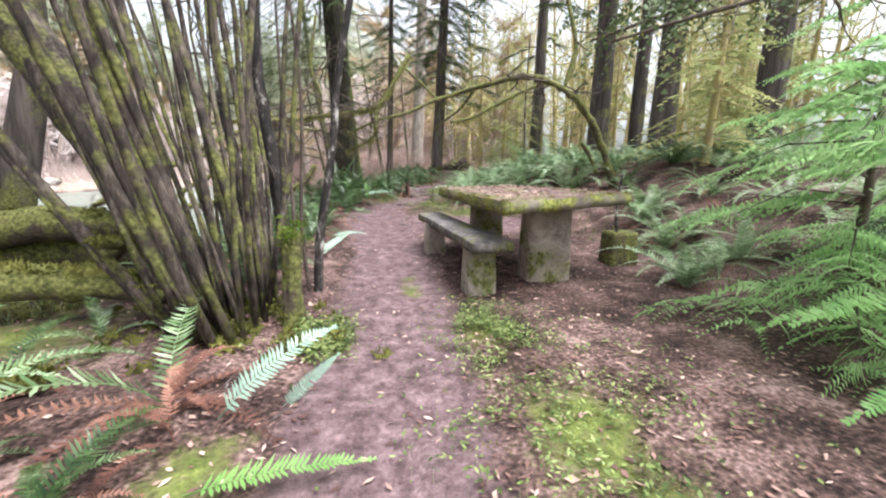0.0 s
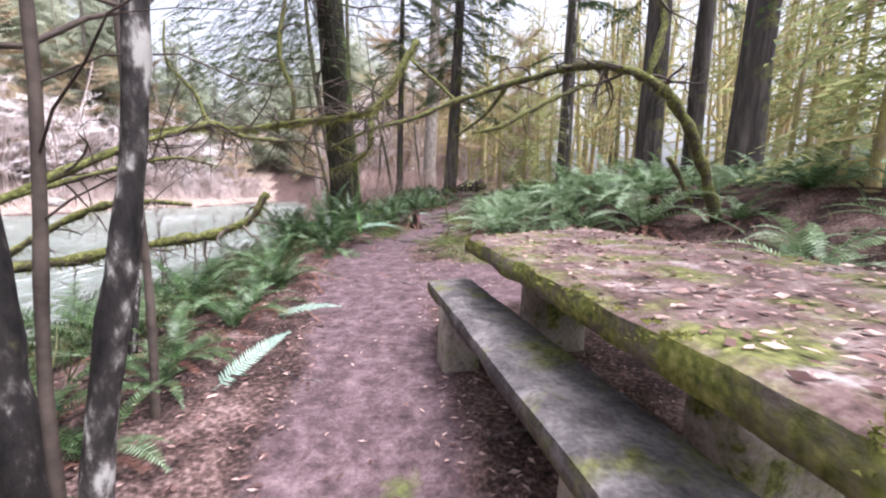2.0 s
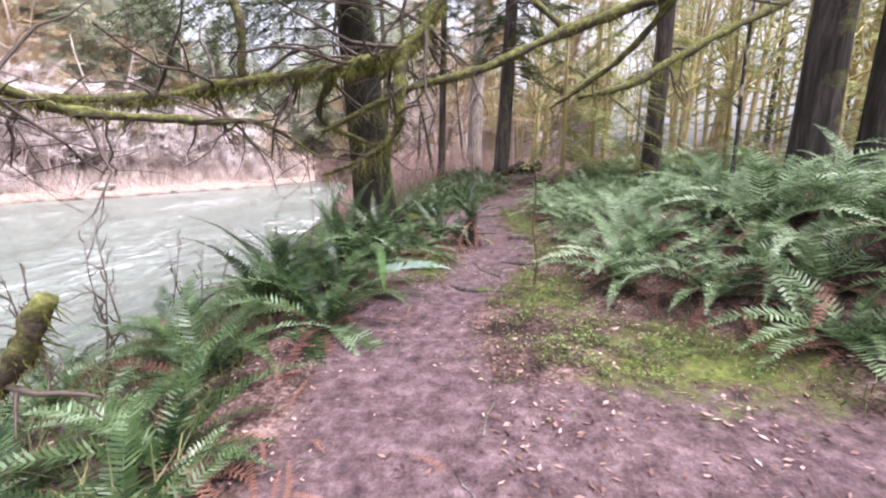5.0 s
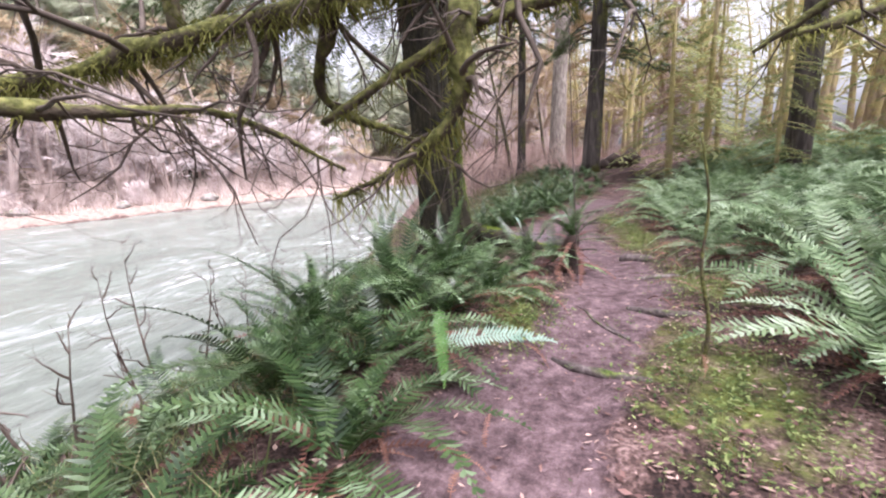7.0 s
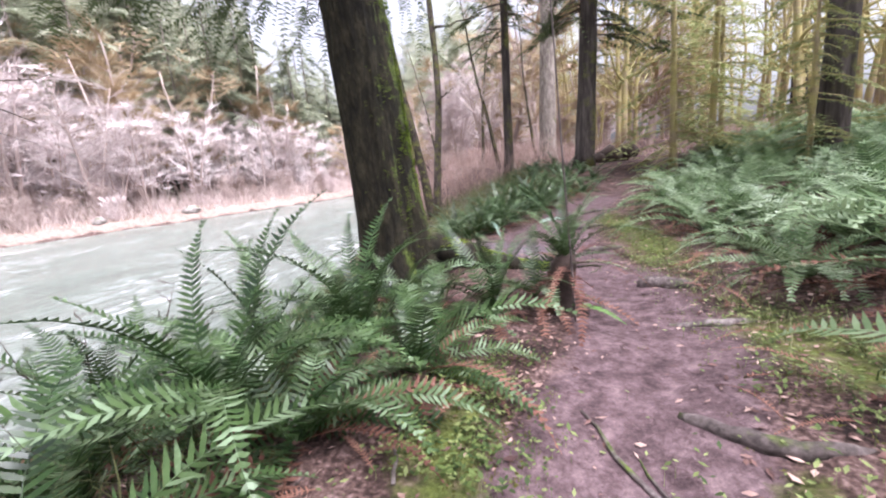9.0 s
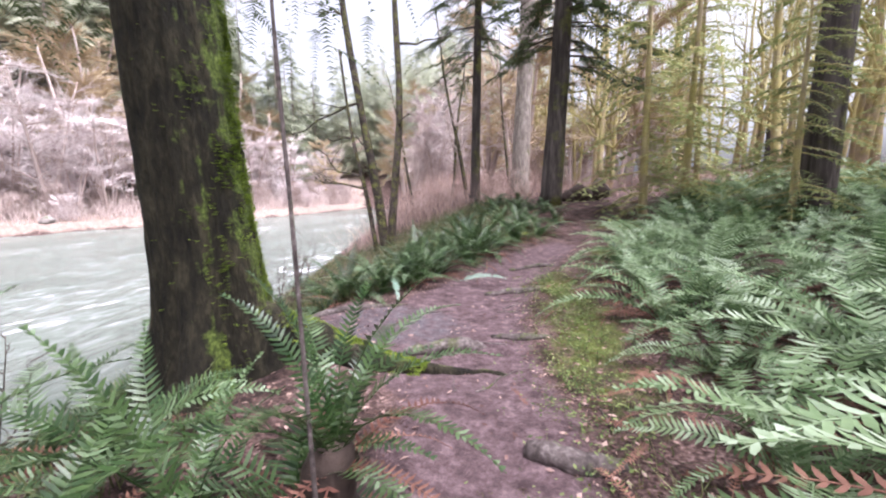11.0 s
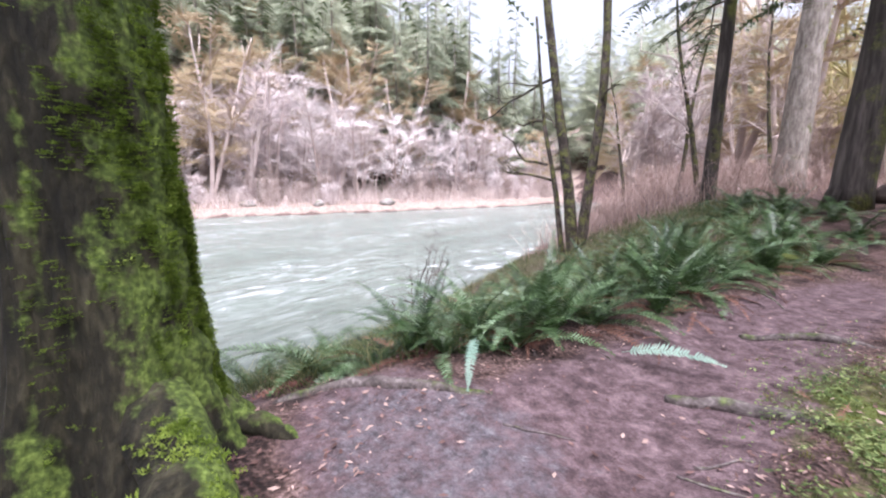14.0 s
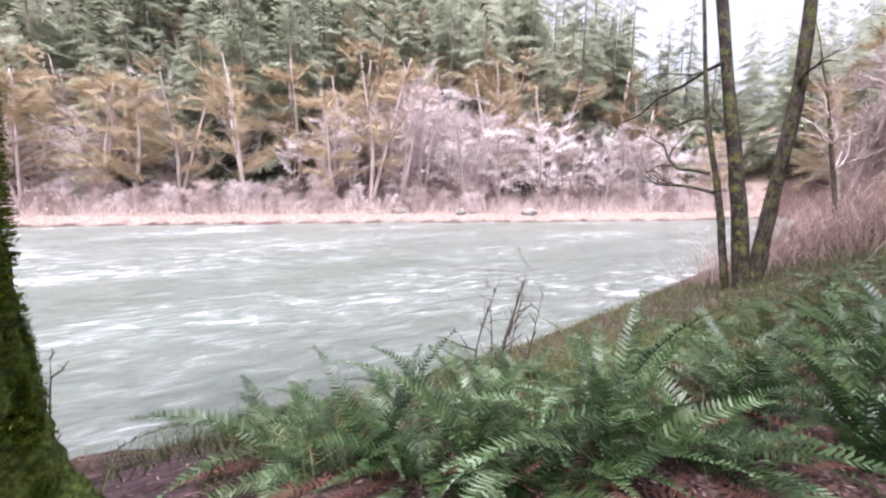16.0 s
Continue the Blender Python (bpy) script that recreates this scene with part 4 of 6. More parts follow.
for _ in range(2600):
    a = radians(rnd.gauss(58, 26))
    z = abs(rnd.gauss(0.2, 1.3))
    if noise.noise(Vector((a * 4, z * 3.0, 9.0))) + 0.5 * noise.noise(Vector((a * 12, z * 9, 3.0))) > 0.08:
        r = 0.345 * (1 - 0.03 * z) + 0.13 * math.exp(-z / 0.4) + 0.012
        lumps.append((-0.055 * max(z - 0.5, 0) + r * math.cos(a), r * math.sin(a), z + 0.05))
part("moss", tufts(lumps, 0.024, 22, 16, 0.5), m_moss, fir, "thick lumps of bright moss", smooth=False)
part("moss", tufts(pts, 0.017, 12, 6, 0.2), m_moss, fir, "bright cushions of moss on the trunk", smooth=False)
tw = Shape()
for z, a, L in ((2.5, 200, 0.18), (3.1, 170, 0.5), (3.9, 20, 0.6), (4.4, 250, 0.9)):
    p = Vector((-0.055 * z, 0, z))
    branchy(tw, p, Vector((math.cos(radians(a)), math.sin(radians(a)), 0.05)), L + 0.35, 0.022, 1, rnd, 5, 0.3, 0.0, 2)
for k in range(46):
    z = rnd.uniform(3.9, 12.5)
    a = radians(rnd.gauss(185, 70))
    p = Vector((-0.055 * z, 0, z))
    branchy(tw, p, Vector((math.cos(a), math.sin(a), -0.15)), rnd.uniform(1.5, 3.2), 0.03, 1, rnd, 4, 0.3, -0.2, 3)
part("dead_branch", tw, m_twig, fir, "short dead branch stubs")
sp = Shape()
for k in range(900):
    z = 3.9 + 8.9 * rnd.random() ** 1.8
    a = radians(rnd.gauss(190, 55))
    d = rnd.uniform(0.4, 3.0)
    needle_spray(sp, Vector((-0.055 * z + d * math.cos(a), d * math.sin(a), z - 0.22 * d)), Vector((math.cos(a + rnd.gauss(0, 0.5)), math.sin(a + rnd.gauss(0, 0.5)), -0.2)), rnd.uniform(0.5, 1.1), 0.15, rnd, 20, 0.6)
part("crown", sp, m_needles, fir, "drooping dark needles", smooth=False)

# roots, edge stone and sticks on the path
ground_root([(-1.05, 12.92, -0.02, 0.03), (-0.86, 13.02, 0.03, 0.055), (-0.66, 13.13, 0.035, 0.065), (-0.46, 13.18, 0.01, 0.05), (-0.38, 13.2, -0.04, 0.03)], 11, label="short mossy root hump on the path")
ground_root([(-0.35, 13.4, -0.01, 0.03), (-0.1, 13.35, 0.015, 0.035), (0.15, 13.45, -0.02, 0.02)], 12)
ground_root([(-2.5, 13.4, -0.02, 0.04), (-2.1, 13.65, 0.0, 0.045), (-1.75, 13.9, 0.0, 0.04), (-1.35, 14.15, -0.02, 0.025)], 13, label="pale root along the bank edge")
ground_root([(-0.6, 14.8, 0.0, 0.03), (-0.25, 14.9, 0.02, 0.04), (0.15, 15.0, -0.02, 0.02)], 14)
ground_root([(-0.4, 16.1, 0.0, 0.025), (0.0, 16.3, 0.02, 0.035), (0.4, 16.35, -0.02, 0.02)], 15)
ground_root([(-0.75, 9.0, -0.01, 0.025), (-0.5, 8.85, 0.015, 0.03), (-0.22, 8.8, -0.01, 0.02)], 16)
ground_root([(-0.2, 9.9, -0.01, 0.025), (0.05, 9.7, 0.015, 0.035), (0.3, 9.72, -0.02, 0.02)], 17)
ground_root([(0.0, 10.9, -0.01, 0.02), (0.25, 10.85, 0.012, 0.025), (0.5, 10.95, -0.02, 0.02)], 18)
ground_root([(0.0, 11.8, -0.01, 0.05), (0.2, 11.7, 0.02, 0.06), (0.4, 11.75, -0.02, 0.04)], 19, label="half-buried stone-like root by the path")


def stick(x, y, az, L, r, seed):
    rn = random.Random(seed)
    sh = Shape()
    pts = []
    for i in range(6):
        d = L * (i / 5 - 0.5)
        px, py = x + d * math.cos(az) + rn.gauss(0, 0.012), y + d * math.sin(az) + rn.gauss(0, 0.012)
        pts.append((px, py, ground_at(px, py) + r * 0.7))
    sh.tube(pts, [r, r, r * 0.9, r * 0.8, r * 0.6, r * 0.35], 5)
    return tagged(part("stick", sh, m_root), "thin dry stick lying on the soil", "stick", "fallen sticks")


stick(-0.42, 9.62, radians(118), 0.62, 0.011, 1)
stick(-0.33, 9.5, radians(105), 0.35, 0.008, 2)
for k in range(26):
    y = rnd.uniform(1.0, 17.0)
    stick(float(path_x(y)) + rnd.uniform(-1.0, 1.2), y, rnd.uniform(0, 3.14), rnd.uniform(0.12, 0.45), rnd.uniform(0.004, 0.009), 30 + k)

# ---- hazel clump, dark saplings, stump and fallen logs at the start ----
clump = tagged(new("hazel_clump"), "many-stemmed mossy hazel growing beside the path", "shrub")
clump.matrix_world = pose(-1.15, 2.45, 0.0)
hazel_twigs = Shape()
for k in range(44):
    a = rnd.gauss(200, 70)
    bx, by = max(-0.42, min(0.3, rnd.gauss(-0.08, 0.2))), max(-0.3, min(0.4, rnd.gauss(0.05, 0.17)))
    lean_x, lean_y = -0.10 + bx * 0.85 + rnd.gauss(-0.07, 0.14), 0.06 + by * 0.6 + rnd.gauss(0, 0.08)
    r = rnd.choice((0.009, 0.011, 0.014, 0.018, 0.023, 0.028))
    pts, q, w = [], Vector((bx, by, ground_at(-1.15 + bx, 2.45 + by) - 0.06)), Vector((lean_x, lean_y, 1)).normalized()
    n = 9
    for i in range(n):
        pts.append(q.copy())
        w = (w + Vector((rnd.gauss(0, 0.045), rnd.gauss(0, 0.045), 0.02))).normalized()
        q = q + w * rnd.uniform(0.5, 0.62)
    sh = Shape()
    sh.tube(pts, [r * (1.25 - 0.11 * i) for i in range(n)], 8, 0.3, k)
    for _ in range(3):
        i = rnd.randrange(4, n)
        branchy(hazel_twigs, pts[i], Vector((rnd.gauss(0, 0.6), rnd.gauss(0, 0.6), 0.7)), rnd.uniform(0.5, 1.1), r * 0.4, 1, rnd, 4, 0.4, 0.2, 3)
    part("stem", sh, m_hazel, clump)
tagged(part("twig_spray", hazel_twigs, m_hazel, clump), kind="stuff")
pts = [(rnd.gauss(-0.05, 0.3), rnd.gauss(0.0, 0.24)) for _ in range(60)]
part("moss", tufts([(x, y, ground_at(-1.15 + x, 2.45 + y) + abs(rnd.gauss(0, 0.05))) for x, y in pts], 0.06, 30, 8), m_moss_yellow, clump, "moss at the foot of the stems", smooth=False)


def sapling(x, y, pts, r, mat, label, seed, twigs=4):
    top = tagged(new("sapling"), label, "tree", "thin saplings")
    top.matrix_world = pose(x, y, ground_at(x, y) - 0.05)
    rn = random.Random(seed)
    line = spline(pts, 6)
    sh = Shape()
    sh.tube(line, [r * (1.25 - 0.75 * i / len(line)) for i in range(len(line))], 10, 0.25, seed)
    part("stem", sh, mat, top)
    tw = Shape()
    for _ in range(twigs):
        i = rn.randrange(len(line) // 3, len(line))
        branchy(tw, Vector(line[i]), Vector((rn.gauss(0, 0.8), rn.gauss(0, 0.8), 0.5)), rn.uniform(0.4, 1.0), r * 0.25, 2, rn, 4, 0.4, 0.15, 3)
    tagged(part("twig_spray", tw, m_twig, top), kind="stuff")
    return top


sapling(-0.88, 3.18, [(0, 0, 0), (0.03, 0.03, 0.5), (0.13, 0.08, 1.1), (0.20, 0.1, 1.7), (0.36, 0.15, 2.6), (0.42, 0.2, 3.6), (0.5, 0.2, 5.5)], 0.030, m_bark_dark, "thin dark sapling stem spotted with lichen", 1)
sapling(-0.95, 3.2, [(0, 0, 0), (-0.05, 0.05, 0.6), (-0.02, 0.1, 1.5), (-0.08, 0.1, 2.6), (-0.1, 0.2, 4.5)], 0.014, m_twig, "thin bare sapling stem", 2)
sapling(-1.12, 3.3, [(0, 0, 0), (-0.04, 0.0, 0.5), (-0.12, 0.05, 1.1), (-0.2, 0.1, 1.8), (-0.19, 0.15, 2.7), (-0.25, 0.2, 5.0)], 0.055, m_bark_dark, "dark sapling stem with a mossy foot", 3)
sapling(-1.55, 3.6, [(0, 0, 0), (-0.06, 0.0, 0.8), (-0.18, 0.05, 1.7), (-0.25, 0.1, 3.0), (-0.3, 0.2, 5.2)], 0.045, m_bark_dark, "dark mossy sapling stem", 4)
sapling(-1.85, 4.6, [(0, 0, 0), (0.05, 0.1, 0.9), (0.02, 0.2, 2.0), (0.1, 0.2, 4.2)], 0.02, m_bark_dark, "slender dark sapling at the bank edge", 5)
sapling(-1.3, 4.0, [(0, 0, -0.05), (-0.04, 0.1, 0.7), (-0.1, 0.15, 1.6), (-0.12, 0.2, 3.8)], 0.016, m_twig, "thin bare sapling stem", 6)
sapling(0.05, 8.95, [(0, 0, 0), (0.02, 0.02, 0.3), (-0.03, 0.03, 0.6), (-0.01, 0.06, 0.95), (-0.06, 0.08, 1.3)], 0.010, m_limb, "thin moss-wrapped sapling at the path edge", 7, 3)
sapling(1.86, 4.0, [(0, 0, 0), (0.02, 0.02, 0.3), (-0.01, 0.02, 0.6), (0.01, 0.0, 0.95)], 0.016, m_bark_dark, "short dark broken sapling beside the table", 10, 1)
sapling(2.2, 9.9, [(0, 0, 0), (0.02, 0.02, 0.8), (0.0, 0.03, 1.8), (0.05, 0.05, 3.6)], 0.022, m_bark_dark, "dark upright sapling among ferns", 8, 3)

# a leaning maple behind the hazel, and a second trunk beyond it
maple = tagged(new("leaning_maple"), "large leaning mossy maple trunk above the bank", "tree")
maple.matrix_world = pose(-2.0, 3.6, 0.0)
sh = Shape()
line = spline([(0.1, 0, -0.4, 0.24), (-0.35, -0.02, 0.6, 0.2), (-1.0, 0.0, 1.7, 0.19), (-1.8, 0.1, 2.9, 0.17), (-2.9, 0.3, 4.6, 0.13), (-4.0, 0.5, 6.6, 0.09)], 8)
sh.tube([p[:3] for p in line], [p[3] for p in line], 16, 0.3, 2)
part("trunk", sh, m_hazel, maple)
tw = Shape()
for k in range(16):
    i = rnd.randrange(len(line) // 2, len(line))
    branchy(tw, Vector(line[i][:3]), Vector((rnd.gauss(0.1, 0.7), rnd.gauss(0, 0.7), 0.6)), rnd.uniform(0.8, 1.8), 0.03, 2, rnd, 5, 0.5, 0.2, 4)
part("crown", tw, m_hazel, maple)
part("moss", moss_fuzz(line, [p[3] for p in line], 900, 0.09, 5), m_moss_yellow, maple, smooth=False)
t2 = tagged(new("bank_tree"), "dark trunk leaning over the river bank", "tree")
t2.matrix_world = pose(-4.9, 4.6, land1(-4.9, 4.6))
sh = Shape()
sh.tube([(0, 0, -0.3), (0.25, 0.1, 1.2), (0.7, 0.2, 3.0), (0.9, 0.3, 6.5)], [0.2, 0.17, 0.14, 0.07], 12, 0.3, 5)
part("trunk", sh, m_bark_far, t2)
part("moss", moss_fuzz([(0, 0, 0), (0.25, 0.1, 1.2), (0.7, 0.2, 3.0), (0.9, 0.3, 6.0)], [0.2, 0.17, 0.14, 0.07], 700, 0.07, 9), m_moss_yellow, t2, "tufts of moss on the bark", smooth=False)["kind"] = "stuff"

stump = tagged(new("stump"), "broken rotten stump with mossy bark", "stump")
stump.matrix_world = pose(-0.86, 2.5, ground_at(-0.86, 2.5))
sh = Shape()
SS, verts, faces = 26, [], []
for j in range(16):
    for i in range(SS):
        a = 2 * math.pi * i / SS
        q = Vector((math.cos(a), math.sin(a), j * 0.1))
        top_h = 0.56 + 0.16 * noise.noise(q * 2.2)
        r = 0.055 + 0.04 * math.exp(-j * 0.35) + 0.018 * noise.noise(Vector((math.cos(a) * 2.5, math.sin(a) * 2.5, j * 0.18)))
        verts.append((r * math.cos(a) + 0.03 * j / 15, r * math.sin(a), -0.1 + (top_h + 0.1) * j / 15))
for j in range(15):
    for i in range(SS):
        a, b = j * SS + i, j * SS + (i + 1) % SS
        faces.append((a, b, b + SS, a + SS))
verts.append((0.03, 0, 0.42))
faces += [(15 * SS + i, 15 * SS + (i + 1) % SS, len(verts) - 1) for i in range(SS)]
sh.add(verts, faces)
part("trunk", sh, m_limb, stump)
part("moss", tufts([(0.03 + 0.055 * math.cos(a), 0.055 * math.sin(a), 0.54 + rnd.gauss(0, 0.06)) for a in [rnd.uniform(0, 6.28) for _ in range(30)]], 0.035, 16, 9), m_moss, stump, "moss on the broken top", smooth=False)["kind"] = "stuff"


def log(pts, seed, label, moss=700):
    """A fallen log through pts (x, y, z, radius), furred with moss."""
    top = tagged(new("fallen_log"), label, "log", "fallen logs")
    line = spline(pts, 8)
    sh = Shape()
    sh.tube([p[:3] for p in line], [p[3] for p in line], 16, 0.5, seed)
    part("trunk", sh, m_limb, top)
    if moss:
        part("moss", tufts([tuple(np.array(p[:3]) + (rnd.gauss(0, p[3] * 0.5), rnd.gauss(0, p[3] * 0.5), p[3] * rnd.uniform(0.6, 1.0))) for p in [line[rnd.randrange(len(line))] for _ in range(moss // 6)]], 0.05, 22, seed), m_moss_yellow, top, smooth=False)
    return top


log([(-3.6, 2.2, 0.30, 0.13), (-2.6, 2.45, 0.34, 0.11), (-1.9, 2.5, 0.30, 0.08), (-1.35, 2.6, 0.16, 0.06)], 1, "mossy fallen log beside the hazel")
log([(-4.0, 3.3, 0.42, 0.16), (-3.0, 3.5, 0.55, 0.13), (-2.2, 3.7, 0.42, 0.10)], 2, "thick mossy log above the bank")
log([(-3.0, 1.2, 0.12, 0.10), (-2.3, 1.5, 0.16, 0.08), (-1.7, 1.75, 0.08, 0.05)], 3, "short mossy log on the forest floor")
log([(-2.6, 2.9, 0.1, 0.05), (-2.0, 2.7, 0.5, 0.035), (-1.75, 2.2, 0.62, 0.025)], 4, "mossy broken branch on the logs", 300)

log([(-4.6, 2.7, 0.0, 0.22), (-3.2, 2.95, 0.08, 0.22), (-2.3, 3.1, 0.06, 0.17), (-1.8, 3.15, 0.0, 0.1)], 5, "half-sunk rotten log covered in moss", 1200)
log([(-4.4, 3.6, 0.18, 0.2), (-3.1, 3.75, 0.26, 0.18), (-2.3, 3.85, 0.2, 0.12)], 6, "rotten mossy log on the bank edge", 900)

# ---- the arching mossy limb over the path ----
arch = limb("vine_maple", [(3.2, 7.15, 0.75, 0.085), (2.85, 7.05, 1.5, 0.075), (2.5, 6.95, 2.0, 0.072), (2.15, 6.95, 2.3, 0.066), (1.85, 7.5, 2.58, 0.062), (1.57, 8.05, 2.68, 0.056), (0.85, 8.4, 2.55, 0.05), (0.14, 8.42, 2.33, 0.045), (-0.45, 8.2, 2.05, 0.036), (-1.0, 8.05, 1.88, 0.026), (-1.55, 8.0, 1.62, 0.014)], 3,
            "vine maple arching over the path, furred with moss", 20, 0.6, 2200, 0.06)
limb("limb", [(2.15, 6.95, 2.3, 0.05), (2.35, 7.1, 3.0, 0.045), (2.2, 7.3, 4.0, 0.04), (2.4, 7.5, 5.5, 0.03)], 4, "", 4, 0.7, 200, 0.05, arch)
limb("limb", [(2.95, 7.3, 0.95, 0.045), (2.8, 7.3, 1.25, 0.04), (2.62, 7.25, 1.5, 0.035)], 5, "", 0, 0.3, 120, 0.05, arch)
limb("limb", [(0.14, 8.42, 2.33, 0.035), (-0.1, 8.6, 2.6, 0.03), (-0.45, 8.9, 2.95, 0.022), (-0.7, 9.1, 3.3, 0.012)], 6, "", 4, 0.4, 250, 0.06, arch)
limb("limb", [(0.85, 8.4, 2.52, 0.035), (0.6, 8.6, 2.2, 0.03), (0.3, 8.75, 1.98, 0.02), (0.1, 8.8, 1.85, 0.01)], 7, "", 3, 0.3, 160, 0.05, arch)
hang = limb("mossy_limb", [(-0.4, 8.3, 3.1, 0.055), (-0.75, 8.1, 2.45, 0.055), (-0.95, 8.0, 2.15, 0.05), (-1.4, 7.95, 2.02, 0.046), (-2.0, 7.85, 1.93, 0.044), (-2.6, 7.7, 1.82, 0.036), (-3.2, 7.5, 1.80, 0.022), (-3.7, 7.3, 1.72, 0.012)], 8,
            "drooping maple limb hung with long moss over the bank", 44, 0.8, 9000, 0.055)
limb("limb", [(-0.95, 8.0, 2.15, 0.045), (-1.0, 7.95, 1.85, 0.05), (-1.02, 7.95, 1.62, 0.035), (-1.25, 8.0, 1.45, 0.018), (-1.6, 8.1, 1.33, 0.008)], 9, "", 8, 0.4, 900, 0.12, hang)
limb("limb", [(-2.0, 7.85, 1.93, 0.03), (-1.95, 7.8, 2.3, 0.03), (-2.1, 7.8, 2.8, 0.03), (-2.0, 7.9, 3.6, 0.03)], 10, "", 5, 0.6, 500, 0.08, hang)
limb("limb", [(-1.4, 7.95, 2.02, 0.03), (-1.6, 8.1, 1.75, 0.026), (-1.4, 8.3, 1.6, 0.018), (-1.15, 8.5, 1.5, 0.01)], 12, "", 6, 0.4, 500, 0.09, hang)
left = limb("mossy_limb", [(-3.9, 4.9, 0.55, 0.045), (-3.3, 5.4, 1.0, 0.04), (-2.85, 5.95, 1.4, 0.036), (-2.33, 6.47, 1.70, 0.034), (-2.2, 6.9, 1.64, 0.028), (-2.05, 7.5, 1.66, 0.024), (-1.95, 8.0, 1.68, 0.018), (-1.75, 8.5, 1.45, 0.01)], 14,
            "mossy bare limb rising from the bank over the river", 40, 0.7, 1100, 0.05)
limb("limb", [(-2.33, 6.47, 1.70, 0.026), (-2.45, 6.5, 2.0, 0.022), (-2.7, 6.5, 2.3, 0.016), (-2.75, 6.6, 2.7, 0.01)], 15, "", 4, 0.4, 150, 0.05, left)
limb("limb", [(-3.3, 5.4, 1.0, 0.026), (-2.85, 5.8, 1.22, 0.022), (-2.5, 6.15, 1.36, 0.016), (-2.2, 6.35, 1.30, 0.009)], 16, "", 6, 0.4, 200, 0.05, left)
hook = limb("mossy_limb", [(-3.6, 5.2, 0.45, 0.05), (-3.0, 5.5, 0.52, 0.05), (-2.5, 5.8, 0.62, 0.05), (-2.1, 6.0, 0.68, 0.046), (-1.8, 6.1, 0.82, 0.04), (-1.66, 6.15, 1.06, 0.03)], 18,
            "low mossy branch hooked upwards at its tip", 10, 0.4, 1200, 0.05)
limb("limb", [(-3.4, 5.3, 0.5, 0.035), (-3.0, 5.6, 0.85, 0.035), (-2.6, 5.7, 0.98, 0.03), (-2.2, 5.9, 0.95, 0.018)], 19, "", 3, 0.3, 500, 0.05, hook)
limb("mossy_limb", [(2.6, 10.0, 3.0, 0.05), (1.6, 9.6, 2.5, 0.045), (0.9, 9.45, 2.12, 0.04), (0.45, 9.4, 2.02, 0.022)], 20, "thick mossy limb reaching out of the ferny slope", 5, 0.6, 900, 0.1)


# ---- trees that stand in the wood ----
def big_trunk(x, y, r, height, mat, seed, label, lean=(0.0, 0.0), boughs=0, bough_z=(3, 12), bough_len=2.0, name="fir_tree", droop=0.35):
    """A tall trunk seen mostly below its crown, with some boughs."""
    rn = random.Random(seed)
    top = tagged(new(name), label, "tree", "tall trees of the wood")
    top.matrix_world = pose(x, y, land1(x, y) - 0.1)
    sh = Shape()
    n = 14
    pts = [(lean[0] * height * (i / n) ** 1.2, lean[1] * height * (i / n) ** 1.2, height * (i / n) ** 1.5) for i in range(n + 1)]
    sh.tube(pts, [r * (0.42 * math.exp(-i * 0.8) + 1.0 - 0.6 * (i / n) ** 1.5) for i in range(n + 1)], 18, 0.14, seed)
    part("trunk", sh, mat, top)
    tw, sp = Shape(), Shape()
    for k in range(boughs):
        z = rn.uniform(*bough_z)
        t = (z / height) ** (1 / 1.5)
        p = Vector((lean[0] * height * t ** 1.2, lean[1] * height * t ** 1.2, z))
        a = rn.uniform(0, 6.28)
        w = Vector((math.cos(a), math.sin(a), rn.uniform(-0.3, 0.05)))
        L = bough_len * rn.uniform(0.5, 1.2)
        tw.tube([p, p + w * L * 0.5, p + w * L - Vector((0, 0, 0.3 * L))], [0.03, 0.02, 0.006], 4, cap=False)
        for q in range(7):
            d = L * rn.uniform(0.15, 1.0)
            w2 = Matrix.Rotation(rn.gauss(0, 0.7), 3, "Z") @ w
            needle_spray(sp, p + w * d - Vector((0, 0, 0.3 * L * (d / L) ** 2)), w2, L * rn.uniform(0.3, 0.55), L * 0.17, rn, 10, droop)
    if boughs:
        tagged(part("bough_spray", tw, m_twig, top), kind="stuff")
        part("crown", sp, m_needles, top, smooth=False)
    return top


big_trunk(0.35, 23.6, 0.30, 26, m_bark_far, 1, "large dark fir with deeply furrowed bark", (0.035, 0.0), 120, (4.2, 16), 2.2)
big_trunk(-1.0, 31.0, 0.42, 28, m_bark_grey, 2, "tall grey-brown fir trunk with a mossy foot", (0.03, 0.0), 30, (9, 18), 2.2)
big_trunk(-2.55, 26.6, 0.19, 17, m_bark_far, 3, "slender lichen-spotted trunk with stubs", (0.022, 0.0), 60, (5.0, 13), 1.8)
big_trunk(5.6, 10.2, 0.27, 24, m_bark_far, 4, "broad fir trunk on the ferny slope", (0.012, 0.0), 14, (5.5, 15), 1.8)
big_trunk(7.2, 9.0, 0.27, 24, m_bark_far, 5, "broad fir trunk with mossy bark", (0.0, 0.0), 12, (5.5, 15), 1.8)
big_trunk(5.2, 13.0, 0.30, 25, m_bark_far, 6, "dark fir trunk with patches of moss", (0.0, 0.01), 18, (5.0, 15), 1.8)
big_trunk(6.6, 13.6, 0.22, 25, m_bark_far, 7, "fir trunk on the ferny slope", (0.01, 0.0), 16, (5, 15), 2.0)
big_trunk(4.5, 18.2, 0.24, 26, m_bark_far, 8, "thick fir trunk above the ferns", (0.012, 0.0), 22, (5, 15), 2.4)
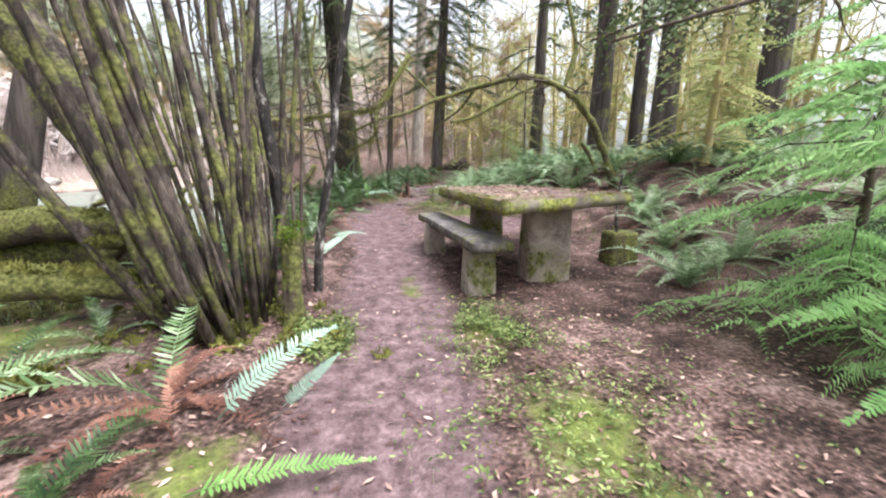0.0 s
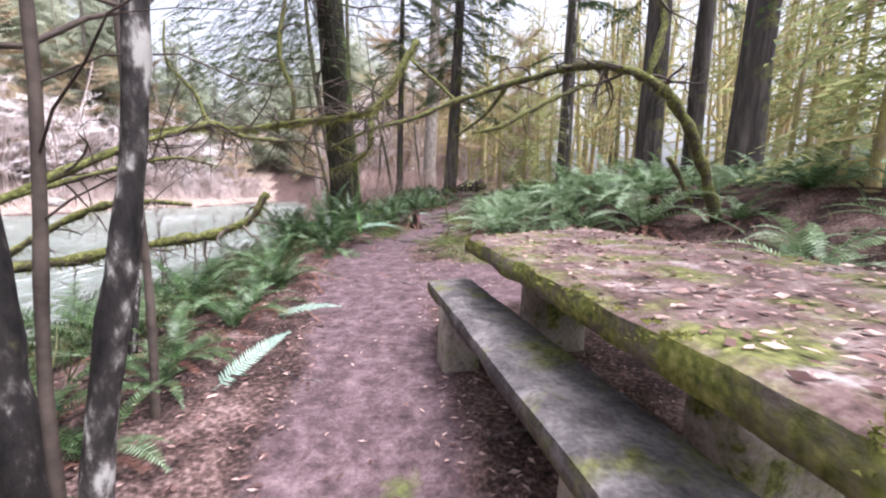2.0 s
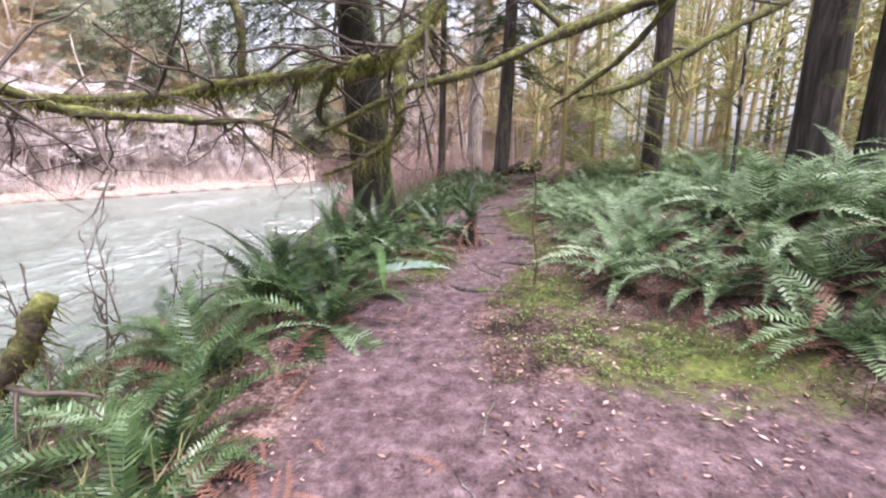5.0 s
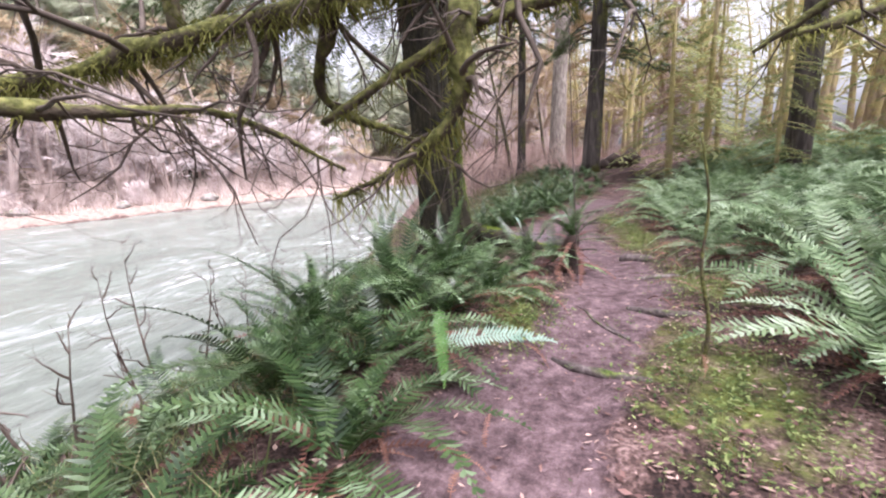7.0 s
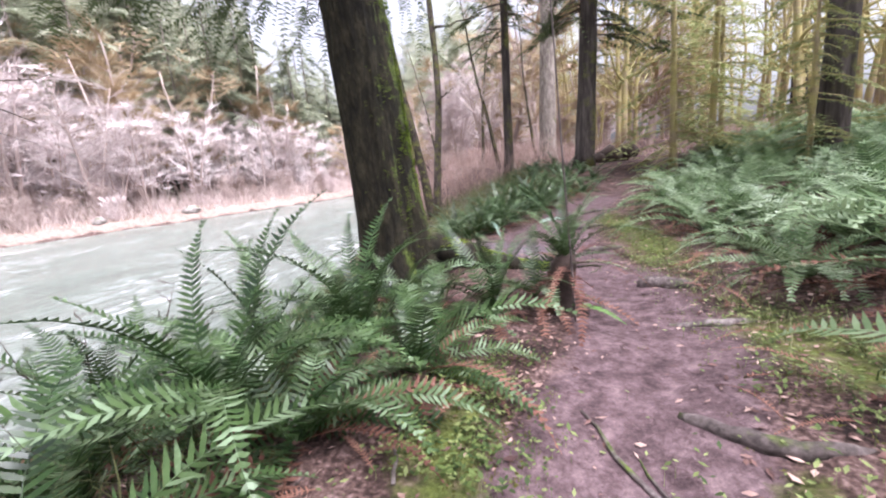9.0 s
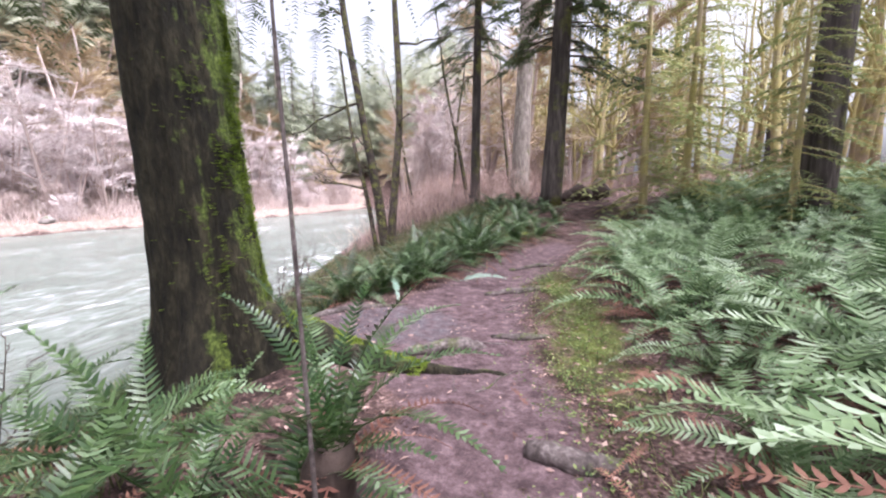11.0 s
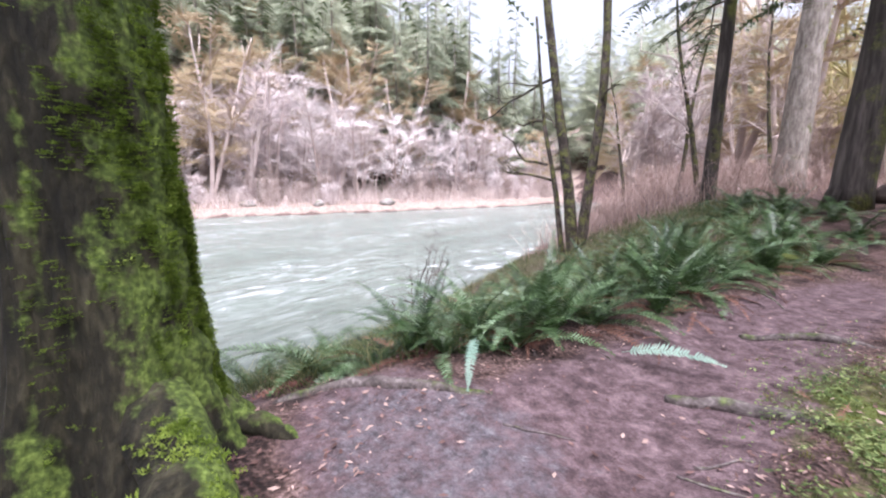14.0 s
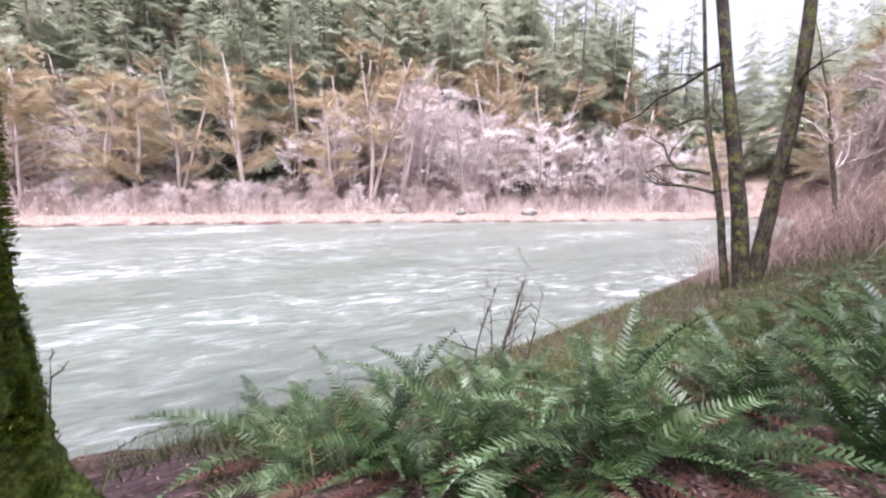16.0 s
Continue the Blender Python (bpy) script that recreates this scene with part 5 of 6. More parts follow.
big_trunk(9.5, 6.0, 0.26, 22, m_bark_far, 15, "fir trunk in the wood", (0.0, 0.0), 14, (5, 14), 1.8)

# alders at the water's edge
alder = tagged(new("alder_clump"), "three-stemmed leafless alder at the river's edge", "tree")
alder.matrix_world = pose(-5.3, 23.8, land1(-5.3, 23.8) - 0.15)
for pts, r in (([(0, 0, 0), (-0.25, 0, 2.0), (-0.75, 0, 5.0), (-1.3, 0, 9), (-1.6, 0, 15)], 0.17), ([(0.12, 0.1, 0), (0.35, 0.1, 2.2), (0.62, 0.1, 5.0), (0.55, 0.1, 9), (0.6, 0, 15)], 0.15), ([(-0.35, 0, 0), (-0.75, 0.1, 2.2), (-1.15, 0.1, 4.0), (-1.5, 0.1, 7)], 0.085)):
    line = spline(pts, 6)
    sh = Shape()
    sh.tube(line, [r * (1.1 - 0.7 * i / len(line)) for i in range(len(line))], 12, 0.2, r)
    part("stem", sh, m_hazel, alder)
tw = Shape()
for x, z, dx, L in ((-0.5, 3.6, -1, 2.4), (-0.8, 5.2, -1, 3.0), (-1.0, 2.7, -1, 1.8), (-0.7, 2.2, -1, 2.2), (0.5, 4.2, 1, 0.8), (0.6, 7.0, 1, 1.8), (-1.2, 8.0, -1, 2.2), (-1.2, 4.0, -1, 1.3)):
    branchy(tw, Vector((x, 0.1, z)), Vector((dx, rnd.gauss(0, 0.4), 0.35)), L, 0.05, 2, rnd, 6, 0.4, 0.1, 4)
part("crown", tw, m_hazel, alder, "few arching bare branches")
for x, y, seed in ((-3.2, 29.5, 1), (-4.9, 33.0, 2), (-1.5, 36.0, 4), (-8.0, 36.0, 5)):
    t = bare_tree(11, 0.10, 60 + seed, m_hazel, m_twig_pink, 1, 0.5, "alder", "leafless alder stems by the river", "riverside alders", 3, 0.18, 3)
    t.matrix_world = pose(x, y, land1(x, y) - 0.1)

# the yellow mossy stand in the distance
stand = [bare_tree(15, 0.16, 80 + i, m_yellow_bark, m_twig_olive, 1 + i % 2, 0.5, "maple", "distant leafless maple clad in yellow moss", "mossy maples of the wood", 3, 0.06, 3) for i in range(4)]
for k in range(96):
    a, d = rnd.uniform(-2, 64), rnd.uniform(25, 56)
    x, y = 1.0 + d * math.sin(radians(a)), 2 + d * math.cos(radians(a))
    m = pose(x, y, land1(x, y) - 0.2, 0, 0, rnd.uniform(0, 360)) @ Matrix.Scale(rnd.uniform(0.8, 1.3), 4)
    if k < 4:
        stand[k].matrix_world = m
    else:
        c = copy_thing(stand[k % 4], m)
        c.scale = (1, 1, rnd.uniform(0.9, 1.3))

# conifers behind, on the landward side and round the place
firs = [conifer(22 + 2 * i, 0.3, 120 + i, m_needles, m_bark_far, 1.2, 0.3, 0.13, "conifer", "tall dark conifer in the wood", "conifers of the wood") for i in range(4)]
spots = []
for k in range(10):
    a, d = rnd.uniform(14, 100), rnd.uniform(38, 62)
    if a < 62:
        d = d * 0.6 + 34
    spots.append((1.5 + d * math.sin(radians(a)), 3 + d * math.cos(radians(a))))
for k in range(8):
    a, d = rnd.uniform(190, 260), rnd.uniform(24, 40)
    spots.append((d * math.sin(radians(a)), d * math.cos(radians(a))))
spots = [(x, y) for x, y in spots if x > float(bank_x(y)) + 0.5]
for k, (x, y) in enumerate(spots):
    m = pose(x, y, land1(x, y) - 0.3, 0, 0, rnd.uniform(0, 360))
    if k < 4:
        firs[k].matrix_world = m
    else:
        copy_thing(firs[k % 4], m)

# drooping hemlocks under the tall trees
under = [conifer(8 + i, 0.10, 150 + i, m_hemlock_dim, m_yellow_bark, 1.7, 0.05, 0.20, "hemlock", "olive-green drooping hemlock in the wood", "hemlocks of the wood", 6, 0.2) for i in range(3)]
for k, (x, y, q) in enumerate(((2.6, 21.5, 1.0), (4.0, 23.0, 1.0), (6.5, 18.0, 0.7), (9.8, 11.0, 0.9), (5.6, 27.0, 1.0), (11.0, 15.0, 1.0), (8.5, 6.0, 0.8), (12.0, 20.0, 1.1), (5.2, 19.6, 0.8), (3.9, 17.6, 0.55), (7.2, 16.4, 0.8), (8.6, 12.8, 0.7), (4.4, 6.6, 0.6), (5.4, 8.0, 0.55))):
    m = pose(x, y, land1(x, y) - 0.1, 0, 0, rnd.uniform(0, 360))
    ob = copy_thing(under[k % 3], m) if k >= 3 else under[k]
    ob.matrix_basis = m
    ob.scale = (q, q, q)

# young hemlock beside the table
def young_hemlock(x, y, h, seed, label, spread=1.1, n=40, aim=None):
    rn = random.Random(seed)
    top = tagged(new("young_hemlock"), label, "tree", "young hemlocks")
    top.matrix_world = pose(x, y, ground_at(x, y) - 0.05)
    st, twig, sp = Shape(), Shape(), Shape()
    st.tube([(0, 0, 0), (0.02, 0, h * 0.4), (0.0, 0.03, h)], [0.035, 0.025, 0.006], 7)
    for k in range(n):
        t = rn.uniform(0.06, 1.0)
        a = rn.uniform(0, 6.28) if aim is None or rn.random() < 0.35 else radians(rn.gauss(aim, 50))
        L = spread * (1.05 - 0.75 * t) * rn.uniform(0.6, 1.15)
        w = Vector((math.cos(a), math.sin(a), rn.uniform(-0.05, 0.25)))
        p = Vector((0, 0, h * t))
        twig.tube([p, p + w * L * 0.5, p + w * L - Vector((0, 0, 0.25 * L))], [0.009, 0.006, 0.002], 3, cap=False)
        for q in range(9):
            d = 0.15 + 0.85 * q / 8
            for sgn in (-1, 1):
                w2 = Matrix.Rotation(sgn * rn.uniform(0.5, 1.1), 3, "Z") @ w
                needle_spray(sp, p + w * (L * d) - Vector((0, 0, 0.25 * L * d * d)), w2, L * rn.uniform(0.28, 0.5) * (1.1 - 0.4 * d), 0.055, rn, 12, 0.6, 0.7)
    part("stem", st, m_twig, top)
    tagged(part("twig_spray", twig, m_twig, top), kind="stuff")
    part("foliage", sp, m_hemlock, top, smooth=False)
    return top


young_hemlock(2.6, 2.4, 2.1, 1, "fresh green young hemlock beside the table", 1.2, 32, 200)
young_hemlock(2.7, 1.2, 3.4, 2, "fresh green young hemlock with drooping sprays", 1.25, 38, 170)
young_hemlock(3.6, 3.1, 3.6, 3, "dark green hemlock in the shade", 1.2, 44)
bough = limb("conifer_bough", [(3.4, 2.3, 2.35, 0.03), (2.6, 2.6, 2.2, 0.024), (1.9, 2.9, 2.08, 0.018), (1.3, 3.2, 1.95, 0.01)], 31, "dark drooping conifer bough above the table", 10, 0.5, 120, 0.05, None, m_twig)
limb("limb", [(3.2, 3.6, 2.9, 0.03), (2.3, 4.0, 2.5, 0.022), (1.6, 4.4, 2.3, 0.012)], 33, "", 10, 0.5, 100, 0.05, bough, m_twig)
sp = Shape()
for k in range(300):
    x, y = rnd.uniform(1.5, 4.2), rnd.uniform(2.6, 4.8)
    needle_spray(sp, Vector((x, y, 1.75 + 0.3 * x + abs(rnd.gauss(0, 0.5)))), Vector((rnd.gauss(-0.6, 0.6), rnd.gauss(0, 0.6), -0.4)), rnd.uniform(0.3, 0.6), 0.07, rnd, 10, 0.6, 0.5)
part("needles", sp, m_needles, bough, smooth=False)

# ---- the far bank ----
def far_ground(x, y):
    return land1(x, y)


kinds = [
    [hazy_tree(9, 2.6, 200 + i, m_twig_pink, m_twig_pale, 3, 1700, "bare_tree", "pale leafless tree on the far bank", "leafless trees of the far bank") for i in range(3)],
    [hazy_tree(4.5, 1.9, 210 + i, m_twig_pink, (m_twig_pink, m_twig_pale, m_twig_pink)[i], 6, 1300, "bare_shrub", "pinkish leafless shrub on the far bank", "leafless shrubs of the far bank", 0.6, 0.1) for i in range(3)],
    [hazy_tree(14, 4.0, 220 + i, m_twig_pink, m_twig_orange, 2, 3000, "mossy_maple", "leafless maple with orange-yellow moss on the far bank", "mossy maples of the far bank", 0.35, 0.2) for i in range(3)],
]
used = set()


def plant(kind, i, x, y, size, tall=1.0):
    m = pose(x, y, far_ground(x, y) - 0.1, 0, 0, rnd.uniform(0, 360))
    key = (kind, i)
    if key in used:
        ob = copy_thing(kinds[kind][i], m)
    else:
        ob = kinds[kind][i]
        ob.matrix_world = m
        used.add(key)
    ob.scale = (size, size, size * tall)


for y, off, kind, size in ((8, 8, 2, 1.4), (16, 7, 2, 1.5), (31, 8, 2, 1.65), (27, 10, 2, 1.2), (38, 9, 0, 2.1), (35, 8, 0, 1.9), (43, 7, 0, 1.8), (47, 6, 0, 1.5), (0, 9, 2, 1.3), (-10, 9, 2, 1.4), (53, 7, 0, 1.5), (22, 10, 0, 1.3), (58, 7, 0, 1.3), (63, 8, 0, 1.3)):
    plant(kind, rnd.randrange(3), float(far_x(y)) - off, y, size)
for k in range(230):
    y = rnd.uniform(-30, 100)
    plant(1, rnd.randrange(3), float(far_x(y)) - abs(rnd.gauss(5.5, 3.0)) - 2.0, y, rnd.uniform(0.45, 1.0))
for k in range(70):
    y = rnd.uniform(-25, 100)
    plant(rnd.choice((0, 0, 2)), rnd.randrange(3), float(far_x(y)) - rnd.uniform(6, 30), y, rnd.uniform(0.9, 1.5))

for k in range(110):
    y = rnd.uniform(26, 74)
    plant(rnd.choice((0, 0, 0, 1, 0, 2)), rnd.randrange(3), float(far_x(y)) - rnd.uniform(8, 34), y, rnd.uniform(1.0, 1.7))
for k in range(60):
    y = rnd.uniform(38, 105)
    x = rnd.uniform(float(shore_x(y)) + 1, 8 + (y - 38) * 0.1)
    plant(rnd.choice((0, 1, 0, 2)), rnd.randrange(3), x, y, rnd.uniform(0.7, 1.25))
for k in range(80):
    y = rnd.uniform(-30, 95)
    plant(rnd.choice((0, 0, 2, 1)), rnd.randrange(3), float(far_x(y)) - rnd.uniform(12, 55), y, rnd.uniform(1.0, 1.7))
# far firs wear the needles with haze in their colour
far_firs = [conifer(20 + 2.5 * i, 0.3, 300 + i, m_needles_hazed, m_bark_grey, 1.9, 0.05, 0.21, "conifer", "conifer on the far hillside", "conifers of the far hillside", 5, 0.6) for i in range(5)]
for k in range(280):
    y = rnd.uniform(-45, 115)
    x = float(far_x(y)) - (25 if 26 < y < 50 else 13) - 46 * rnd.random() ** 0.9
    m = pose(x, y, far_ground(x, y) - 0.4, 0, 0, rnd.uniform(0, 360))
    ob = copy_thing(far_firs[k % 5], m) if k >= 5 else far_firs[k]
    ob.matrix_basis = m
    q = rnd.uniform(0.7, 1.3)
    ob.scale = (q, q, q * rnd.uniform(0.9, 1.15))
ms, ts = [], []
crowns = [[c.data for c in f.children if c.name.startswith("crown")][0] for f in far_firs]
for k in range(520):
    y = rnd.uniform(-70, 190)
    x = float(far_x(y)) - 46 - 75 * rnd.random()
    if k % 3 == 0:
        x, y = rnd.uniform(-95, 2), rnd.uniform(95, 200)
    ms.append(crowns[k % 5])
    q = rnd.uniform(0.7, 1.3)
    ts.append(pose(x, y, far_ground(x, y) - 0.4, 0, 0, rnd.uniform(0, 360)) @ Matrix.Scale(q, 4))
tagged(part("far_forest", joined(ms, ts, "far_forest", m_needles_hazed), None), "dense conifer forest high on the far hillside", "forest", kind="stuff")

# boulders and ledges on the far bank
def boulder(x, y, z, size, seed, label="grey rock on the far bank"):
    bm = bmesh.new()
    bmesh.ops.create_icosphere(bm, subdivisions=3, radius=1)
    for v in bm.verts:
        k = 1 + 0.35 * noise.noise(v.co * 1.3 + Vector((seed, 0, 0))) + 0.12 * noise.noise(v.co * 3.7 + Vector((0, seed, 0)))
        v.co = Vector((v.co.x * size[0], v.co.y * size[1], v.co.z * size[2])) * k
    me = bpy.data.meshes.new("rock")
    bm.to_mesh(me)
    bm.free()
    me.materials.append(m_rock)
    me.shade_smooth()
    ob = tagged(new("rock", me), label, "rock", "rocks of the far bank")
    ob.matrix_world = pose(x, y, z, 0, 0, seed * 40)


for k, (y, off, a, b, c) in enumerate(((22, 11, 2.4, 3.4, 0.7), (25, 10, 1.6, 2.6, 0.6), (29, 11, 1.2, 2.0, 0.5), (18, 13, 2.0, 3.2, 0.8), (33, 3, 0.7, 0.9, 0.5), (40, 2, 0.6, 0.9, 0.45), (12, 12, 2.2, 3.0, 0.8), (48, 1.5, 0.7, 1.0, 0.5))):
    x = float(far_x(y)) - off
    boulder(x, y, far_ground(x, y) + 0.2, (a, b, c), k + 1)

# dark root plate of a fallen tree by the far end of the path
plate = tagged(new("fallen_log"), "dark rotten log end with upturned roots", "log", "fallen logs")
for k, (x, y, r, L) in enumerate(((1.35, 25.2, 0.30, 0.7), (2.1, 25.6, 0.36, 0.6), (0.95, 24.8, 0.2, 0.5))):
    sh = Shape()
    z = land1(x, y)
    sh.tube([(x - L, y, z + 0.02), (x - L * 0.4, y, z + r * 0.6), (x, y, z + r * 0.95), (x + L * 0.5, y + 0.2, z + r * 0.6)], [r * 0.35, r * 0.8, r, r * 0.6], 12, 0.9, k + 3)
    part("wood", sh, m_dark_wood, plate)

# reddish brush beyond the near bank, as uncountable stems
def stems(count, area, h, seed, width=0.012, bend=0.25):
    rn = random.Random(seed)
    s = Shape()
    for _ in range(count):
        x, y = area(rn)
        z = land1(x, y)
        L = h * rn.uniform(0.3, 1.1)
        a = rn.uniform(0, 6.28)
        side = Vector((math.cos(a), math.sin(a), 0)) * width
        p = Vector((x, y, z - 0.03))
        m = p + Vector((rn.gauss(0, bend * 0.4), rn.gauss(0, bend * 0.4), 0.55)) * L
        t = m + Vector((rn.gauss(0, bend), rn.gauss(0, bend), 0.45)) * L
        s.add([tuple(p - side), tuple(p + side), tuple(m + side * 0.7), tuple(m - side * 0.7), tuple(t)], [(0, 1, 2, 3), (3, 2, 4)])
    return s


def brush_area(rn):
    y = rn.uniform(25, 60)
    return float(shore_x(y)) * rn.uniform(0.15, 0.92) + (y - 20) * 0.25 * rn.random(), y


def brush_area_2(rn):
    y = rn.uniform(27, 60)
    return rn.uniform(0, 18), y


tagged(part("red_brush", stems(8000, brush_area, 1.7, 1, 0.007, 0.6), m_brush, smooth=False), "thicket of bare reddish stems beyond the bank", "brush", kind="stuff")
tagged(part("red_brush", stems(5000, brush_area_2, 1.0, 2, 0.007, 0.6), m_brush, smooth=False), "low reddish thicket in the wood", "brush", kind="stuff")


def far_shrub_area(rn):
    y = rn.uniform(-20, 95)
    return float(far_x(y)) - abs(rn.gauss(5, 4)) - 1.2, y


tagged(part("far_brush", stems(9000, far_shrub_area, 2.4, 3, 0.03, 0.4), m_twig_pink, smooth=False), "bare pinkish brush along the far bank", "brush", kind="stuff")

# ---- ferns ----
def clear(x, y, size=0.6):
    """Is the spot free of the path, the walking line and the table?"""
    if abs(x - float(np.interp(y, [0, 4, 6, 8.5, 10, 11.5, 13, 14], [0, -0.27, -0.65, -0.66, 0.0, 0.15, -0.35, -0.4]))) < 0.3 + 0.72 * size and y < 14:
        return False
    if abs(x - float(path_x(y))) < float(np.interp(y, PATH_Y, PATH_W)) + 0.30:
        return False
    return not (-1.8 < x < 2.5 and 2.4 < y < 7.4) and (x - FX) ** 2 + (y - FY) ** 2 > 0.6


hero = [(-1.75, 3.9, 0.6, 12), (-1.35, 3.75, 0.45, 10), (-1.5, 3.3, 0.5, 11), (2.2, 3.35, 0.85, 15), (0.05, 19.3, 0.9, 14), (-0.3, 20.1, 0.95, 14), (0.4, 20.8, 0.9, 13), (-0.5, 18.8, 0.9, 14), (0.15, 21.9, 0.95, 13), (-0.2, 22.6, 0.9, 12), (-1.5, 4.3, 0.5, 10), (-2.0, 3.2, 0.65, 12), (-2.3, 4.2, 0.8, 14), (-1.5, 5.1, 0.6, 12), (-1.6, 5.7, 0.7, 13), (-1.6, 6.2, 0.7, 13), (-1.6, 7.95, 0.95, 17), (-1.8, 8.75, 1.0, 18), (-1.6, 9.5, 0.95, 18), (-1.3, 10.1, 0.9, 18), (-1.8, 6.6, 0.85, 16), (-2.1, 5.6, 0.9, 16), (-2.1, 7.3, 0.95, 17), (-1.6, 4.6, 0.65, 12), (-1.95, 15.1, 0.8, 15), (-2.1, 15.9, 0.75, 14), (-1.9, 16.8, 0.8, 14), (-2.2, 17.6, 0.8, 13),
        (0.85, 8.9, 1.0, 15), (1.4, 8.45, 1.0, 15), (2.2, 9.3, 1.25, 18), (1.45, 9.9, 1.15, 16), (1.65, 11.2, 1.3, 17), (1.7, 12.3, 1.3, 18), (1.6, 13.5, 1.15, 16), (1.2, 14.9, 1.0, 15), (1.5, 16.3, 1.1, 16), (2.5, 10.6, 1.3, 16), (2.6, 12.0, 1.35, 16), (2.5, 13.4, 1.25, 16), (2.0, 8.3, 1.1, 15), (2.9, 8.1, 1.15, 15),
        (-1.95, 14.4, 0.7, 17), (-1.62, 14.85, 0.72, 17), (-1.35, 15.55, 0.8, 19), (-2.3, 14.05, 0.62, 15), (-2.75, 11.6, 0.95, 15), (-1.85, 11.35, 0.85, 14), (-1.2, 16.6, 0.85, 16), (-0.75, 17.8, 0.95, 16),
        (2.75, 4.6, 0.85, 16), (3.0, 5.6, 0.95, 16), (-1.15, 1.05, 0.55, 10), (-1.6, 1.0, 0.62, 10), (-1.9, 1.7, 0.6, 8)]
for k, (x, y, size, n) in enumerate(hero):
    # bank fronds carry shade in their colour, slope fronds light
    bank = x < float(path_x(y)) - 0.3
    fern_by_fronds(x, y, size, n, k, 11 if bank else 17, SHADED if bank else FRONDS[:4], "sword fern on the river bank, green darkened for shade" if bank else "sword fern with long arching fronds on the slope, green paled for light")
fern_by_fronds(-1.12, 1.65, 0.85, 2, 90, 22, FRONDS, "withered red-brown fern beside the mossy logs")
fern_by_fronds(-1.75, 1.25, 0.7, 9, 91, 8)
fern_by_fronds(-1.35, 0.85, 0.6, 10, 92, 4)
fern_by_fronds(-1.9, 2.3, 0.5, 5, 93, 3)
for k, (x, y, size, n) in enumerate(((-1.95, 9.55, 1.05, 16), (-2.45, 9.2, 1.1, 16), (-1.75, 10.4, 0.95, 16), (-2.9, 9.7, 1.05, 14), (-2.3, 8.4, 0.9, 14), (-1.05, 10.95, 0.8, 10), (-2.3, 10.2, 1.0, 14), (-1.5, 15.15, 0.85, 13), (-1.85, 14.65, 0.75, 12), (-2.15, 14.25, 0.7, 12), (-1.0, 16.15, 0.9, 13), (-1.75, 15.4, 0.85, 13), (-1.5, 16.2, 0.8, 12), (-0.9, 16.9, 0.9, 13), (-1.4, 17.5, 0.9, 12), (-0.4, 18.6, 0.95, 12), (-1.3, 18.6, 0.9, 12))):
    fern_by_fronds(x, y, size, n, 60 + k, 7, UPRIGHT, "tall upright sword fern on the river bank")
# four kinds in the lit green, four with shade put into the green
ferns = [fern_kind(500 + i, 14 + 2 * (i % 3), 14, m_fern if i < 4 else m_fern_shaded) for i in range(8)]
spots = []
for k in range(3600):
    zone = rnd.random()
    if zone < 0.34:
        y = rnd.uniform(4.5, 24)
        x = float(bank_x(y)) - abs(rnd.gauss(0.0, 1.1)) + 0.4
        size = rnd.uniform(0.6, 1.0)
        if 10.8 < y < 13.9:
            continue
    elif zone < 0.9:
        y = rnd.uniform(7.6, 24)
        x = float(rise_x(y)) + 0.42 + abs(rnd.gauss(0, 2.6))
        size = rnd.uniform(0.85, 1.4)
    else:
        x, y = rnd.uniform(2.9, 8), rnd.uniform(0, 8)
        size = rnd.uniform(0.6, 1.0)
    gap = 0.42 if zone < 0.34 and y > 13.5 else 0.3 if zone < 0.34 else 0.36
    if clear(x, y, size) and all((x - a) ** 2 + (y - b) ** 2 > gap for a, b, _ in spots) and all((x - h[0]) ** 2 + (y - h[1]) ** 2 > 0.25 for h in hero):
        spots.append((x, y, size))
spots.sort(key=lambda p: (p[1] > 16) + (abs(p[0]) > 5))
more, spots = spots[260:520], spots[:260]
placed = set()
for k, (x, y, size) in enumerate(spots):
    m = pose(x, y, ground_at(x, y) - 0.03, rnd.gauss(0, 6), rnd.gauss(0, 6), rnd.uniform(0, 360))
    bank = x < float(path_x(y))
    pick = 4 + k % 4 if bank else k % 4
    ob = ferns[pick] if pick not in placed else copy_thing(ferns[pick], m)
    placed.add(pick)
    ob.matrix_basis = m
    ob.scale = (size, size, size)

ms, ts = [], []
for x, y, size in more:
    for c in ferns[rnd.randrange(4)].children:
        if c.name.startswith("foliage"):
            ms.append(c.data)
            ts.append(pose(x, y, ground_at(x, y) - 0.03, rnd.gauss(0, 6), rnd.gauss(0, 6), rnd.uniform(0, 360)) @ Matrix.Scale(size, 4))
tagged(part("fern_cover", joined(ms, ts, "fern_cover", m_fern), None), "dense cover of sword ferns on the slopes", "ferns", kind="stuff")

# single fronds that stand out against the soil
def lone(x, y, z, az, size, lift, droop, mat, label, seed, tilt=0.0):
    me = frond(1.0, 0.12, lift, droop, 32, seed, 0.0, 1.12).data("fern_frond", mat)
    ob = tagged(new("fern_frond", me), label, "fern", "single fronds")
    ob.matrix_world = pose(x, y, ground_at(x, y) + z, 0, 0, az) @ Matrix.Rotation(radians(tilt), 4, "Y") @ Matrix.Scale(size, 4)


